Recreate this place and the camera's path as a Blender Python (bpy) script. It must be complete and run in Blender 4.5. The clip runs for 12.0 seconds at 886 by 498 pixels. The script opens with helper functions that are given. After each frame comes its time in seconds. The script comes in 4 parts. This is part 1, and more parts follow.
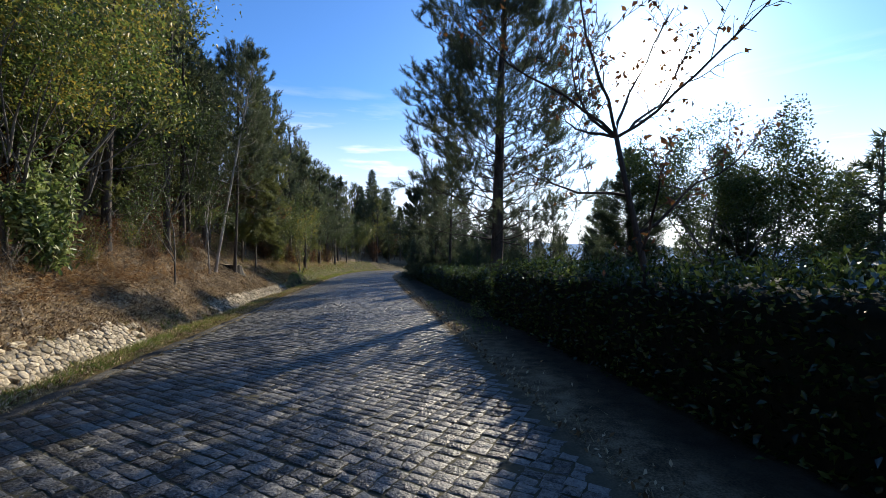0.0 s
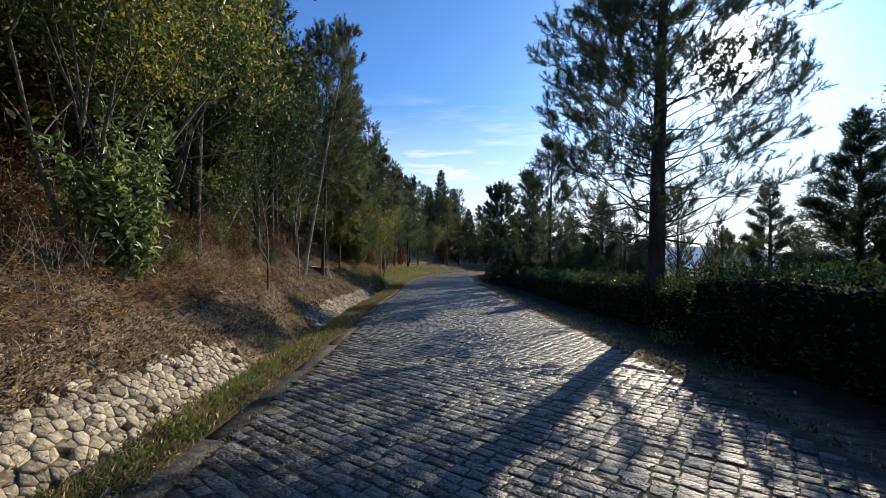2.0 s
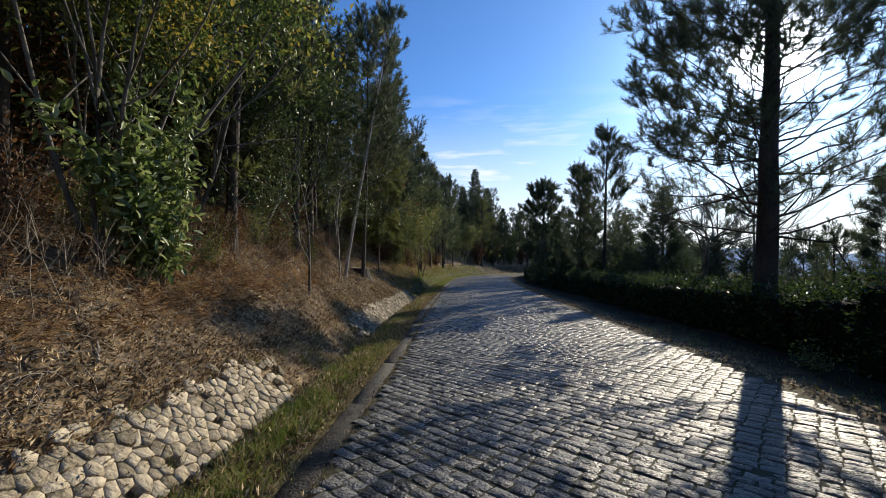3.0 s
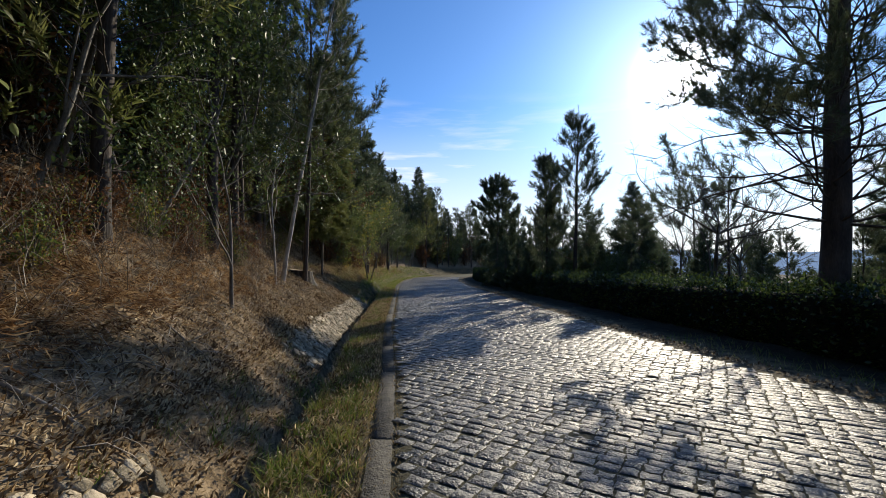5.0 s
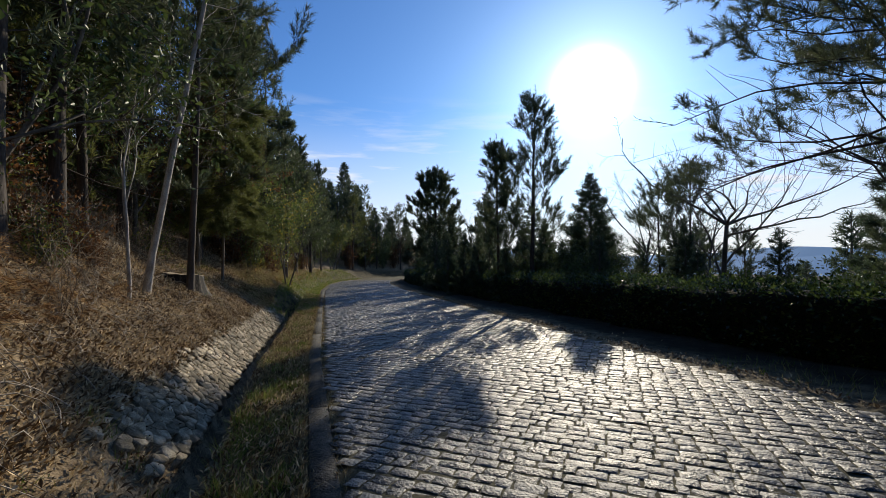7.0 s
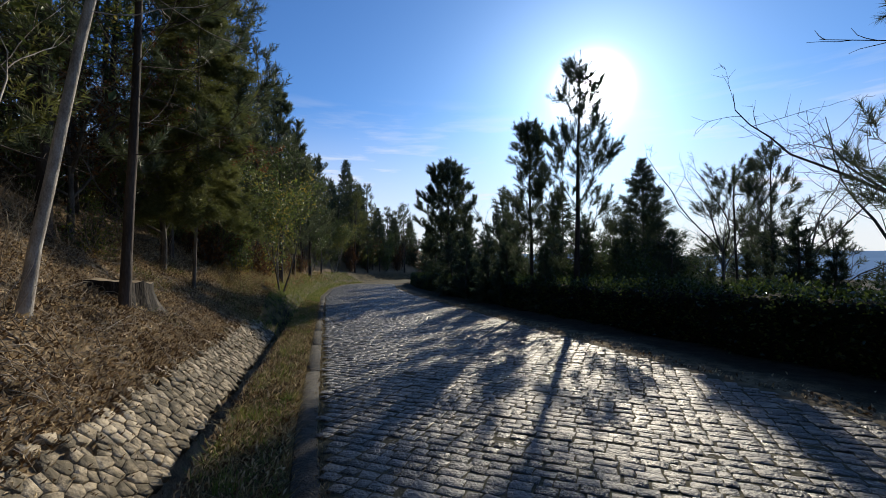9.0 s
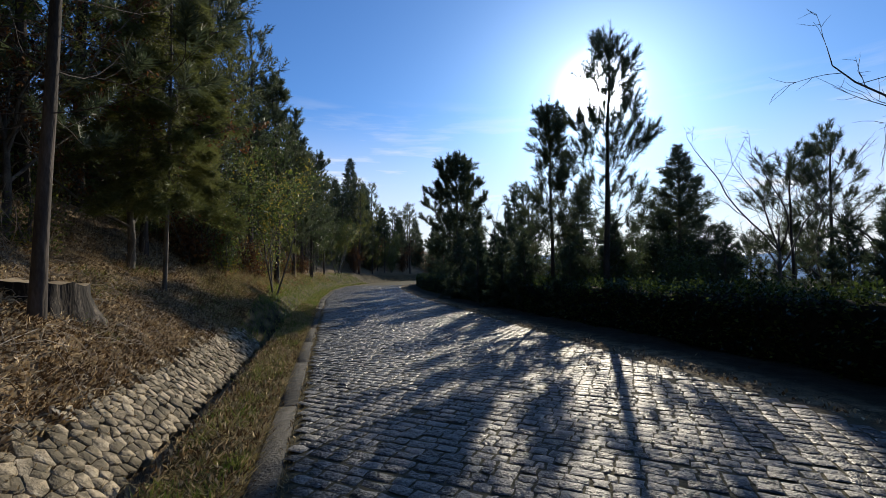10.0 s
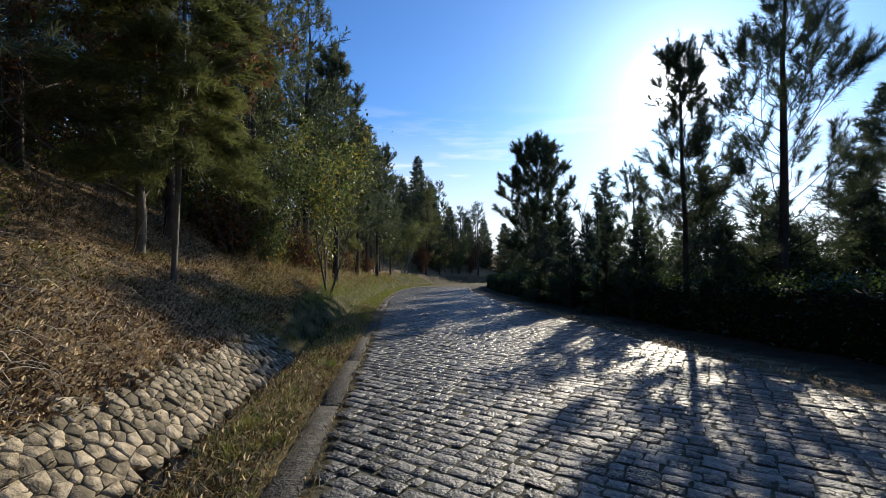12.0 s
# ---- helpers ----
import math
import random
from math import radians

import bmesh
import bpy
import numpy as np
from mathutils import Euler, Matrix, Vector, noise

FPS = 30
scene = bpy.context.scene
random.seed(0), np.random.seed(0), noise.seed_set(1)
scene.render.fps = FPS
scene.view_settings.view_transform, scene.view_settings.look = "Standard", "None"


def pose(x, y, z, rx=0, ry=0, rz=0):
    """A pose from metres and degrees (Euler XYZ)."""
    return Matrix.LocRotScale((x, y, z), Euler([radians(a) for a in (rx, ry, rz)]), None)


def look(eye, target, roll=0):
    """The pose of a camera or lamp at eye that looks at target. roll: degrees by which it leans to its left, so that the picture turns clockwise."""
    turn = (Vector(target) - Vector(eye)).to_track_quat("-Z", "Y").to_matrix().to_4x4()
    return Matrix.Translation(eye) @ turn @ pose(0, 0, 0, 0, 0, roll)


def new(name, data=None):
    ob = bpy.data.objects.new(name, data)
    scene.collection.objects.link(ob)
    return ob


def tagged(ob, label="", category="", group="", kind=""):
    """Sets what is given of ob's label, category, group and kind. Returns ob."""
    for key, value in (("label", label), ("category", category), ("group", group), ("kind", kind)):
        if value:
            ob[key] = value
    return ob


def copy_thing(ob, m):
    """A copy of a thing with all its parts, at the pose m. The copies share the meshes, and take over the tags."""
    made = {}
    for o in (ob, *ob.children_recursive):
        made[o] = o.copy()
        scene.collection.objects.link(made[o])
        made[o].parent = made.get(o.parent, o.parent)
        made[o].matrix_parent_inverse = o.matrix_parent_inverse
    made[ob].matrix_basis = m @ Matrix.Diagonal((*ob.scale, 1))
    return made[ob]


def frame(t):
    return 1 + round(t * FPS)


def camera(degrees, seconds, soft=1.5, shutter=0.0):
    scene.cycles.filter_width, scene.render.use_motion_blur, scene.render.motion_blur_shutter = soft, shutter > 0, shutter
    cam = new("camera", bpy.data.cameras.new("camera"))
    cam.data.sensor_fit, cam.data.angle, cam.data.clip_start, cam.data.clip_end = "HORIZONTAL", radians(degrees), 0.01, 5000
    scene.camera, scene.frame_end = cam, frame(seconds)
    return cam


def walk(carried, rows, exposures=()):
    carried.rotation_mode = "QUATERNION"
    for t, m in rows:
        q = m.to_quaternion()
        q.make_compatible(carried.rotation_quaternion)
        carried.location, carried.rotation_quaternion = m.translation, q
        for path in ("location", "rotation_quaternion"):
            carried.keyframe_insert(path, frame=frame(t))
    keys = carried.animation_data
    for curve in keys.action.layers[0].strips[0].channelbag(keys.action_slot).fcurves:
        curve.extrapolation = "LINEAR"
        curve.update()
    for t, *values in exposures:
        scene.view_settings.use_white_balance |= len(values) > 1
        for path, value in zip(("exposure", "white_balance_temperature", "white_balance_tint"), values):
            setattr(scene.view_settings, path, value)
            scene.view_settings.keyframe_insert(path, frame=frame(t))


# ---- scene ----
# ---- camera ----
cam = camera(92.8, 12.0, 0.6)
METRES, EYE, TILT, LEAN, TURN = 20.0, 1.57, 0.0, 0.0, 0.0
ROWS = [
    (0.0, 0.0, 0.0, 0.0, 0.0, 0.0, -0.0),
    (0.5, -0.0297, 0.0382, -0.0031, 3.02, 0.1, -0.03),
    (1.0, -0.0584, 0.0754, -0.0024, 5.13, 0.2, -0.11),
    (1.5, -0.0852, 0.1072, -0.0045, 5.75, 0.3, -0.12),
    (2.0, -0.1107, 0.1355, -0.0036, 8.0, 0.36, -0.13),
    (2.5, -0.136, 0.1691, -0.0039, 12.01, 0.44, -0.22),
    (4.5, -0.2208, 0.2999, -0.0117, 10.63, 0.69, -0.13),
    (5.0, -0.2335, 0.3384, -0.0126, 3.5, 0.75, 0.01),
    (5.5, -0.2464, 0.3798, -0.0149, -2.19, 0.8, 0.16),
    (6.0, -0.2568, 0.4205, -0.0163, -2.78, 0.86, 0.17),
    (6.5, -0.2654, 0.4602, -0.0175, -4.93, 0.95, 0.22),
    (7.0, -0.2699, 0.503, -0.0193, -6.62, 1.04, 0.22),
    (9.0, -0.2952, 0.6654, -0.0221, -6.52, 1.39, 0.18),
    (9.5, -0.299, 0.7084, -0.0235, -4.5, 1.52, 0.08),
    (10.0, -0.2948, 0.7521, -0.0263, -5.81, 1.58, 0.14),
    (10.5, -0.2914, 0.7949, -0.0281, -5.9, 1.67, 0.11),
    (11.0, -0.2913, 0.8334, -0.0307, -4.04, 1.78, 0.05),
    (11.5, -0.2963, 0.8743, -0.0352, -3.26, 1.9, -0.02),
    (12.0, -0.3106, 0.9126, -0.0426, 3.14, 2.0, -0.33),
]
walk(cam, [(t, pose(0, 0, EYE, TILT, LEAN, TURN) @ pose(METRES * x, METRES * y, METRES * z, 90 + pitch, roll, yaw)) for t, x, y, z, yaw, pitch, roll in ROWS],
     [(0.0, 0.42), (0.5, 0.36), (0.9, 0.12), (2.0, 0.2), (2.7, 0.06), (4.5, 0.05), (5.5, -0.05), (7.0, -0.22), (9.5, -0.25), (10.5, -0.12), (11.4, -0.1), (12.0, 0.15)])

# ---- world and sun ----
SUN_AZ, SUN_EL = 26.2, 20.7          # degrees to the right of +y, and above the horizon
world = bpy.data.worlds.new("world")
scene.world = world
world.use_nodes = True
wn, wl = world.node_tree.nodes, world.node_tree.links
wn.clear()
sky = wn.new("ShaderNodeTexSky")
sky.sky_type, sky.sun_disc = "NISHITA", False
sky.sun_elevation, sky.sun_rotation = radians(SUN_EL), radians(SUN_AZ)
sky.air_density, sky.dust_density, sky.ozone_density, sky.altitude = 1.0, 0.6, 2.0, 300
SUN_DIR = Vector((math.sin(radians(SUN_AZ)) * math.cos(radians(SUN_EL)), math.cos(radians(SUN_AZ)) * math.cos(radians(SUN_EL)), math.sin(radians(SUN_EL))))


def wmath(op, a, b=None, clamp=False):
    n = wn.new("ShaderNodeMath")
    n.operation, n.use_clamp = op, clamp
    for i, v in enumerate((a, b)):
        if v is None:
            continue
        if isinstance(v, (int, float)):
            n.inputs[i].default_value = v
        else:
            wl.new(v, n.inputs[i])
    return n.outputs[0]


coord = wn.new("ShaderNodeTexCoord")
# thin cirrus, stretched along the horizon
cmap = wn.new("ShaderNodeMapping")
cmap.inputs["Scale"].default_value = (2.2, 2.2, 17.0)
cmap.inputs["Location"].default_value = (0.35, 0.2, 0.4)
wl.new(coord.outputs["Generated"], cmap.inputs["Vector"])
cn = wn.new("ShaderNodeTexNoise")
cn.inputs["Scale"].default_value, cn.inputs["Detail"].default_value, cn.inputs["Roughness"].default_value = 2.4, 6.0, 0.55
wl.new(cmap.outputs[0], cn.inputs["Vector"])
sepd = wn.new("ShaderNodeSeparateXYZ")
wl.new(coord.outputs["Generated"], sepd.inputs[0])
cr = wn.new("ShaderNodeMapRange")
cr.inputs["From Min"].default_value, cr.inputs["From Max"].default_value = 0.47, 0.70
wl.new(cn.outputs["Fac"], cr.inputs["Value"])
band = wn.new("ShaderNodeMapRange")
band.inputs["From Min"].default_value, band.inputs["From Max"].default_value = 0.36, 0.16
wl.new(sepd.outputs["Z"], band.inputs["Value"])
cirrus = wmath("MULTIPLY", cr.outputs[0], band.outputs[0])
hz = wn.new("ShaderNodeMapRange")
hz.inputs["From Min"].default_value, hz.inputs["From Max"].default_value = 0.33, 0.04
wl.new(sepd.outputs["Z"], hz.inputs["Value"])
haze = wmath("POWER", hz.outputs[0], 1.3)
veil = wmath("MAXIMUM", wmath("MULTIPLY", cirrus, 0.9), wmath("MULTIPLY", haze, 0.92))
cmix = wn.new("ShaderNodeMixRGB")
cmix.inputs["Color2"].default_value = (10.0, 10.2, 10.6, 1)
wl.new(veil, cmix.inputs["Fac"])
tint = wn.new("ShaderNodeMixRGB")
tint.blend_type = "MULTIPLY"
tint.inputs["Fac"].default_value = 1.0
tint.inputs["Color2"].default_value = (0.56, 0.97, 1.52, 1)
wl.new(sky.outputs[0], tint.inputs["Color1"])
wl.new(tint.outputs[0], cmix.inputs["Color1"])
# the bright aureole of thin haze round the sun
dot = wn.new("ShaderNodeVectorMath")
dot.operation = "DOT_PRODUCT"
dot.inputs[1].default_value = SUN_DIR
wl.new(coord.outputs["Generated"], dot.inputs[0])
cosang = wmath("MAXIMUM", dot.outputs["Value"], 0.0)
glow = wmath("ADD", wmath("MULTIPLY", wmath("POWER", cosang, 1150.0), 160.0), wmath("MULTIPLY", wmath("POWER", cosang, 80.0), 3.0))
gcol = wn.new("ShaderNodeMixRGB")
gcol.blend_type = "ADD"
gcol.inputs["Fac"].default_value = 1.0
wl.new(cmix.outputs[0], gcol.inputs["Color1"])
comb = wn.new("ShaderNodeCombineXYZ")
for i in range(3):
    wl.new(glow, comb.inputs[i])
wl.new(comb.outputs[0], gcol.inputs["Color2"])
bg = wn.new("ShaderNodeBackground")
bg.inputs["Strength"].default_value = 0.105
wl.new(gcol.outputs[0], bg.inputs["Color"])
wout = wn.new("ShaderNodeOutputWorld")
wl.new(bg.outputs[0], wout.inputs["Surface"])

sun = new("sun", bpy.data.lights.new("sun", "SUN"))
sun.data.energy, sun.data.angle, sun.data.color = 5.0, radians(0.55), (1.0, 0.89, 0.70)
sun.matrix_world = look(SUN_DIR * 100, (0, 0, 0))

# ---- materials ----


def material(name, stops, scale=4.0, rough=0.7, detail=6.0, bump=0.0, bump_scale=40.0, spec=0.4, translucent=0.0, fine=0.0, per_object=0.0, per_island=0.0, stretch=(1, 1, 1), rough_var=0.0):
    """Principled surface: a colour ramp over noise at two scales, varied by object or by island, with fine relief."""
    m = bpy.data.materials.new(name)
    m.use_nodes = True
    n, l = m.node_tree.nodes, m.node_tree.links
    p = n["Principled BSDF"]
    out = n["Material Output"]
    tc = n.new("ShaderNodeTexCoord")
    mp = n.new("ShaderNodeMapping")
    mp.inputs["Scale"].default_value = stretch
    l.new(tc.outputs["Object"], mp.inputs["Vector"])
    big = n.new("ShaderNodeTexNoise")
    big.inputs["Scale"].default_value, big.inputs["Detail"].default_value = scale, detail
    l.new(mp.outputs[0], big.inputs["Vector"])
    fac = big.outputs["Fac"]

    def mathn(op, a, b):
        q = n.new("ShaderNodeMath")
        q.operation = op
        for i, v in enumerate((a, b)):
            if isinstance(v, (int, float)):
                q.inputs[i].default_value = v
            else:
                l.new(v, q.inputs[i])
        return q.outputs[0]

    if fine:
        sm = n.new("ShaderNodeTexNoise")
        sm.inputs["Scale"].default_value, sm.inputs["Detail"].default_value = scale * 11, 3
        l.new(mp.outputs[0], sm.inputs["Vector"])
        fac = mathn("ADD", fac, mathn("MULTIPLY", mathn("SUBTRACT", sm.outputs["Fac"], 0.5), fine))
    if per_object:
        oi = n.new("ShaderNodeObjectInfo")
        fac = mathn("ADD", fac, mathn("MULTIPLY", mathn("SUBTRACT", oi.outputs["Random"], 0.5), per_object))
    if per_island:
        gi = n.new("ShaderNodeNewGeometry")
        fac = mathn("ADD", fac, mathn("MULTIPLY", mathn("SUBTRACT", gi.outputs["Random Per Island"], 0.5), per_island))
    ramp = n.new("ShaderNodeValToRGB")
    el = ramp.color_ramp.elements
    lo, hi = 0.3, 0.7
    for i, c in enumerate(stops):
        pos = lo + (hi - lo) * i / max(1, len(stops) - 1)
        e = el[i] if i < 2 else el.new(pos)
        e.position, e.color = pos, (*c, 1)
    l.new(fac, ramp.inputs["Fac"])
    l.new(ramp.outputs["Color"], p.inputs["Base Color"])
    p.inputs["Roughness"].default_value = rough
    p.inputs["Specular IOR Level"].default_value = spec
    if rough_var:
        l.new(mathn("ADD", mathn("MULTIPLY", fac, rough_var), rough - rough_var * 0.5), p.inputs["Roughness"])
    if bump:
        bn = n.new("ShaderNodeTexNoise")
        bn.inputs["Scale"].default_value, bn.inputs["Detail"].default_value = bump_scale, 5
        l.new(mp.outputs[0], bn.inputs["Vector"])
        b = n.new("ShaderNodeBump")
        b.inputs["Strength"].default_value, b.inputs["Distance"].default_value = bump, 0.02
        l.new(bn.outputs["Fac"], b.inputs["Height"])
        l.new(b.outputs[0], p.inputs["Normal"])
    if translucent:
        tr = n.new("ShaderNodeBsdfTranslucent")
        l.new(ramp.outputs["Color"], tr.inputs["Color"])
        mx = n.new("ShaderNodeMixShader")
        mx.inputs["Fac"].default_value = translucent
        l.new(p.outputs[0], mx.inputs[1])
        l.new(tr.outputs[0], mx.inputs[2])
        l.new(mx.outputs[0], out.inputs["Surface"])
    return m


SETT = material("granite_sett", [(0.016, 0.017, 0.015), (0.068, 0.066, 0.060), (0.235, 0.226, 0.20)], 30.0, 0.46, bump=1.0, bump_scale=40, spec=0.42, fine=2.0, per_island=0.5, per_object=0.5, rough_var=0.45)
KERB = material("kerb_concrete", [(0.022, 0.02, 0.016), (0.055, 0.05, 0.041), (0.11, 0.10, 0.08)], 14.0, 0.85, bump=1.0, bump_scale=45, fine=0.9, per_object=0.3)
STONE = material("wall_stone", [(0.12, 0.10, 0.065), (0.34, 0.28, 0.19), (0.54, 0.46, 0.33)], 11.0, 0.9, bump=1.0, bump_scale=26, fine=0.7, per_object=0.35, per_island=0.35)
BARK_PINE = material("pine_bark", [(0.025, 0.02, 0.017), (0.055, 0.044, 0.036), (0.10, 0.08, 0.066)], 5.0, 0.9, bump=1.0, bump_scale=22, stretch=(1, 1, 0.25), fine=0.4)
BARK_GREY = material("grey_bark", [(0.05, 0.043, 0.036), (0.11, 0.10, 0.085), (0.20, 0.185, 0.16)], 6.0, 0.85, bump=0.6, bump_scale=30, stretch=(1, 1, 0.4), fine=0.4)
BARK_STUMP = material("stump_bark", [(0.008, 0.006, 0.005), (0.022, 0.017, 0.013), (0.16, 0.13, 0.10)], 9.0, 0.9, bump=1.0, bump_scale=26, stretch=(1, 1, 0.2), fine=0.5)
BARK_PALE = material("pale_bark", [(0.16, 0.14, 0.12), (0.32, 0.29, 0.25), (0.46, 0.43, 0.38)], 7.0, 0.85, bump=0.8, bump_scale=26, stretch=(1, 1, 0.5), fine=0.5)
NEEDLE = material("pine_needles", [(0.05, 0.07, 0.036), (0.085, 0.112, 0.058), (0.13, 0.15, 0.08)], 0.9, 0.5, spec=0.35, translucent=0.38, per_island=0.25, per_object=0.2)
NEEDLE_OLIVE = material("olive_needles", [(0.075, 0.09, 0.026), (0.135, 0.15, 0.044), (0.20, 0.205, 0.07)], 0.9, 0.55, spec=0.35, translucent=0.5, per_island=0.25, per_object=0.2)
CEDAR = material("cypress_sprays", [(0.045, 0.07, 0.042), (0.075, 0.105, 0.062), (0.11, 0.135, 0.075)], 1.5, 0.6, spec=0.3, translucent=0.5, per_island=0.3)
LEAF = material("broad_leaves", [(0.065, 0.105, 0.026), (0.12, 0.17, 0.04), (0.19, 0.22, 0.05), (0.36, 0.28, 0.05)], 1.2, 0.42, spec=0.5, translucent=0.5, per_island=0.45)
LEAF_GLOSSY = material("glossy_leaves", [(0.045, 0.075, 0.022), (0.08, 0.12, 0.034), (0.14, 0.175, 0.05)], 1.6, 0.46, spec=0.3, translucent=0.24, per_island=0.4)
LEAF_LAUREL = material("laurel_leaves", [(0.085, 0.135, 0.035), (0.165, 0.225, 0.06), (0.32, 0.36, 0.14)], 1.6, 0.4, spec=0.8, translucent=0.45, per_island=0.5)
LEAF_RED = material("russet_leaves", [(0.06, 0.03, 0.015), (0.13, 0.06, 0.025), (0.20, 0.10, 0.04)], 2.0, 0.6, spec=0.3, translucent=0.35, per_island=0.5)
HEDGE_LEAF = material("hedge_leaves", [(0.016, 0.032, 0.009), (0.036, 0.062, 0.016), (0.10, 0.14, 0.034)], 2.5, 0.2, spec=0.65, translucent=0.38, per_island=0.4)
# Hedge core: near-black colour standing for the shade between the leaves.
HEDGE_CORE = material("hedge_inner_shade", [(0.012, 0.014, 0.008), (0.025, 0.026, 0.015)], 12.0, 0.95, bump=1.0, bump_scale=30, spec=0.1)
FERN = material("dry_bracken", [(0.09, 0.045, 0.02), (0.27, 0.15, 0.07), (0.52, 0.36, 0.19)], 2.0, 0.75, spec=0.2, translucent=0.4, per_island=0.6)
LITTER = material("leaf_litter", [(0.10, 0.058, 0.026), (0.34, 0.23, 0.115), (0.62, 0.49, 0.30)], 2.0, 0.7, spec=0.25, translucent=0.15, per_island=0.8)
TWIG = material("dead_twigs", [(0.10, 0.075, 0.05), (0.22, 0.18, 0.13), (0.36, 0.31, 0.24)], 3.0, 0.8, per_island=0.7)
GRASS = material("verge_grass", [(0.09, 0.16, 0.02), (0.20, 0.25, 0.04), (0.33, 0.29, 0.10)], 1.5, 0.6, spec=0.3, translucent=0.35, per_island=0.6)
STRAW = material("straw_grass", [(0.16, 0.12, 0.05), (0.32, 0.25, 0.115), (0.46, 0.38, 0.20)], 1.5, 0.65, spec=0.3, translucent=0.3, per_island=0.6)
CUT_WOOD = material("sawn_wood", [(0.28, 0.21, 0.13), (0.42, 0.34, 0.23)], 14.0, 0.8, bump=0.4, bump_scale=60)
HILLS = material("distant_hills", [(0.13, 0.26, 0.43), (0.17, 0.31, 0.49)], 0.004, 0.95, spec=0.05)


def ground_material():
    """Soil with litter, moss, grass and painted-in shade where the sheet's cover says so."""
    m = material("soil", [(0.06, 0.044, 0.027), (0.20, 0.145, 0.085), (0.36, 0.27, 0.165)], 5.0, 0.95, bump=1.0, bump_scale=18, spec=0.15, fine=0.8)
    n, l = m.node_tree.nodes, m.node_tree.links
    p = n["Principled BSDF"]
    soil = p.inputs["Base Color"].links[0].from_socket
    at = n.new("ShaderNodeAttribute")
    at.attribute_name = "cover"
    sp = n.new("ShaderNodeSeparateColor")
    l.new(at.outputs["Color"], sp.inputs[0])
    gn = n.new("ShaderNodeTexNoise")
    gn.inputs["Scale"].default_value, gn.inputs["Detail"].default_value = 3.0, 8
    l.new(n["Texture Coordinate"].outputs["Object"], gn.inputs["Vector"])
    gr = n.new("ShaderNodeValToRGB")
    gr.color_ramp.elements[0].position, gr.color_ramp.elements[0].color = 0.42, (0.025, 0.022, 0.010, 1)
    gr.color_ramp.elements[1].position, gr.color_ramp.elements[1].color = 0.65, (0.15, 0.12, 0.06, 1)
    l.new(gn.outputs["Fac"], gr.inputs[0])
    mx = n.new("ShaderNodeMixRGB")
    l.new(sp.outputs["Red"], mx.inputs["Fac"])
    l.new(soil, mx.inputs["Color1"])
    l.new(gr.outputs[0], mx.inputs["Color2"])
    jt = n.new("ShaderNodeMixRGB")
    jt.inputs["Color2"].default_value = (0.085, 0.078, 0.05, 1)
    l.new(sp.outputs["Green"], jt.inputs["Fac"])
    l.new(mx.outputs[0], jt.inputs["Color1"])
    # Blue cover: near-black brown that paints in shade and the far woods.
    shade_mix = n.new("ShaderNodeMixRGB")
    shade_mix.inputs["Color2"].default_value = (0.022, 0.018, 0.012, 1)
    l.new(sp.outputs["Blue"], shade_mix.inputs["Fac"])
    l.new(jt.outputs[0], shade_mix.inputs["Color1"])
    l.new(shade_mix.outputs[0], p.inputs["Base Color"])
    return m


SOIL = ground_material()

# ---- the plan ----
KY = [-60, -10, 0, 7.5, 12.5, 17, 22, 25.6, 39, 50, 60, 70, 80, 95, 120]
KX = [6.5, -2.05, -3.65, -4.85, -5.65, -6.55, -7.35, -7.92, -10.0, -11.1, -11.2, -9.6, -6.2, 1.5, 16]
ROAD_W = 5.3
HEDGE_W = 7.15
SLOPE = -0.027


def kerb_x(y):
    """The road-side edge of the kerb strip along the bank."""
    return np.interp(y, KY, KX)


def road_z(y):
    return SLOPE * np.clip(y, -60, 110)


W_PTS = [-400, -60, -25, -15, -9, -6, -4.4, -3.4, -2.7, -1.98, -1.34, -1.30, -1.05, -0.97, -0.26, -0.2, 0, 0.1, 5.3, 5.6, 7.4, 9.5, 14, 30, 90, 300]
Z_PTS = [60, 17, 9.5, 7.0, 4.6, 2.9, 1.75, 1.1, 0.68, 0.20, -0.40, -0.56, -0.56, -0.07, -0.01, -0.04, -0.03, -0.009, -0.009, 0.0, 0.03, -0.1, -0.9, -5.5, -20, -55]
Z_FAR = [60, 17, 9.5, 7.0, 4.6, 3.0, 2.1, 1.55, 1.2, 0.78, 0.40, 0.37, 0.14, 0.06, -0.01, -0.04, -0.03, -0.009, -0.009, 0.0, 0.03, -0.1, -0.9, -5.5, -20, -55]


def smooth(a, b, t):
    t = np.clip((t - a) / (b - a), 0, 1)
    return t * t * (3 - 2 * t)


def ground_z(x, y):
    """Height of the ground sheet."""
    x, y = np.asarray(x, float), np.asarray(y, float)
    w = x - kerb_x(y)
    k = smooth(26.3, 28.8, y)
    z = np.interp(w, W_PTS, Z_PTS) * (1 - k) + np.interp(w, W_PTS, Z_FAR) * k
    rough = smooth(-1.9, -3.0, w) + smooth(5.4, 6.2, w) * 0.35 + smooth(-0.25, -0.6, w) * smooth(-1.9, -1.0, w) * 0.3
    lump = 0.10 * np.sin(1.7 * x + 0.9 * y) * np.sin(1.3 * y - 0.6 * x + 1.0) + 0.06 * np.sin(4.1 * x + 1.0) * np.sin(3.7 * y) + 0.35 * np.sin(0.45 * x + 0.3) * np.sin(0.37 * y + 2.0) * smooth(-3, -6, w)
    return z + road_z(y) + rough * lump


# ---- mesh building ----


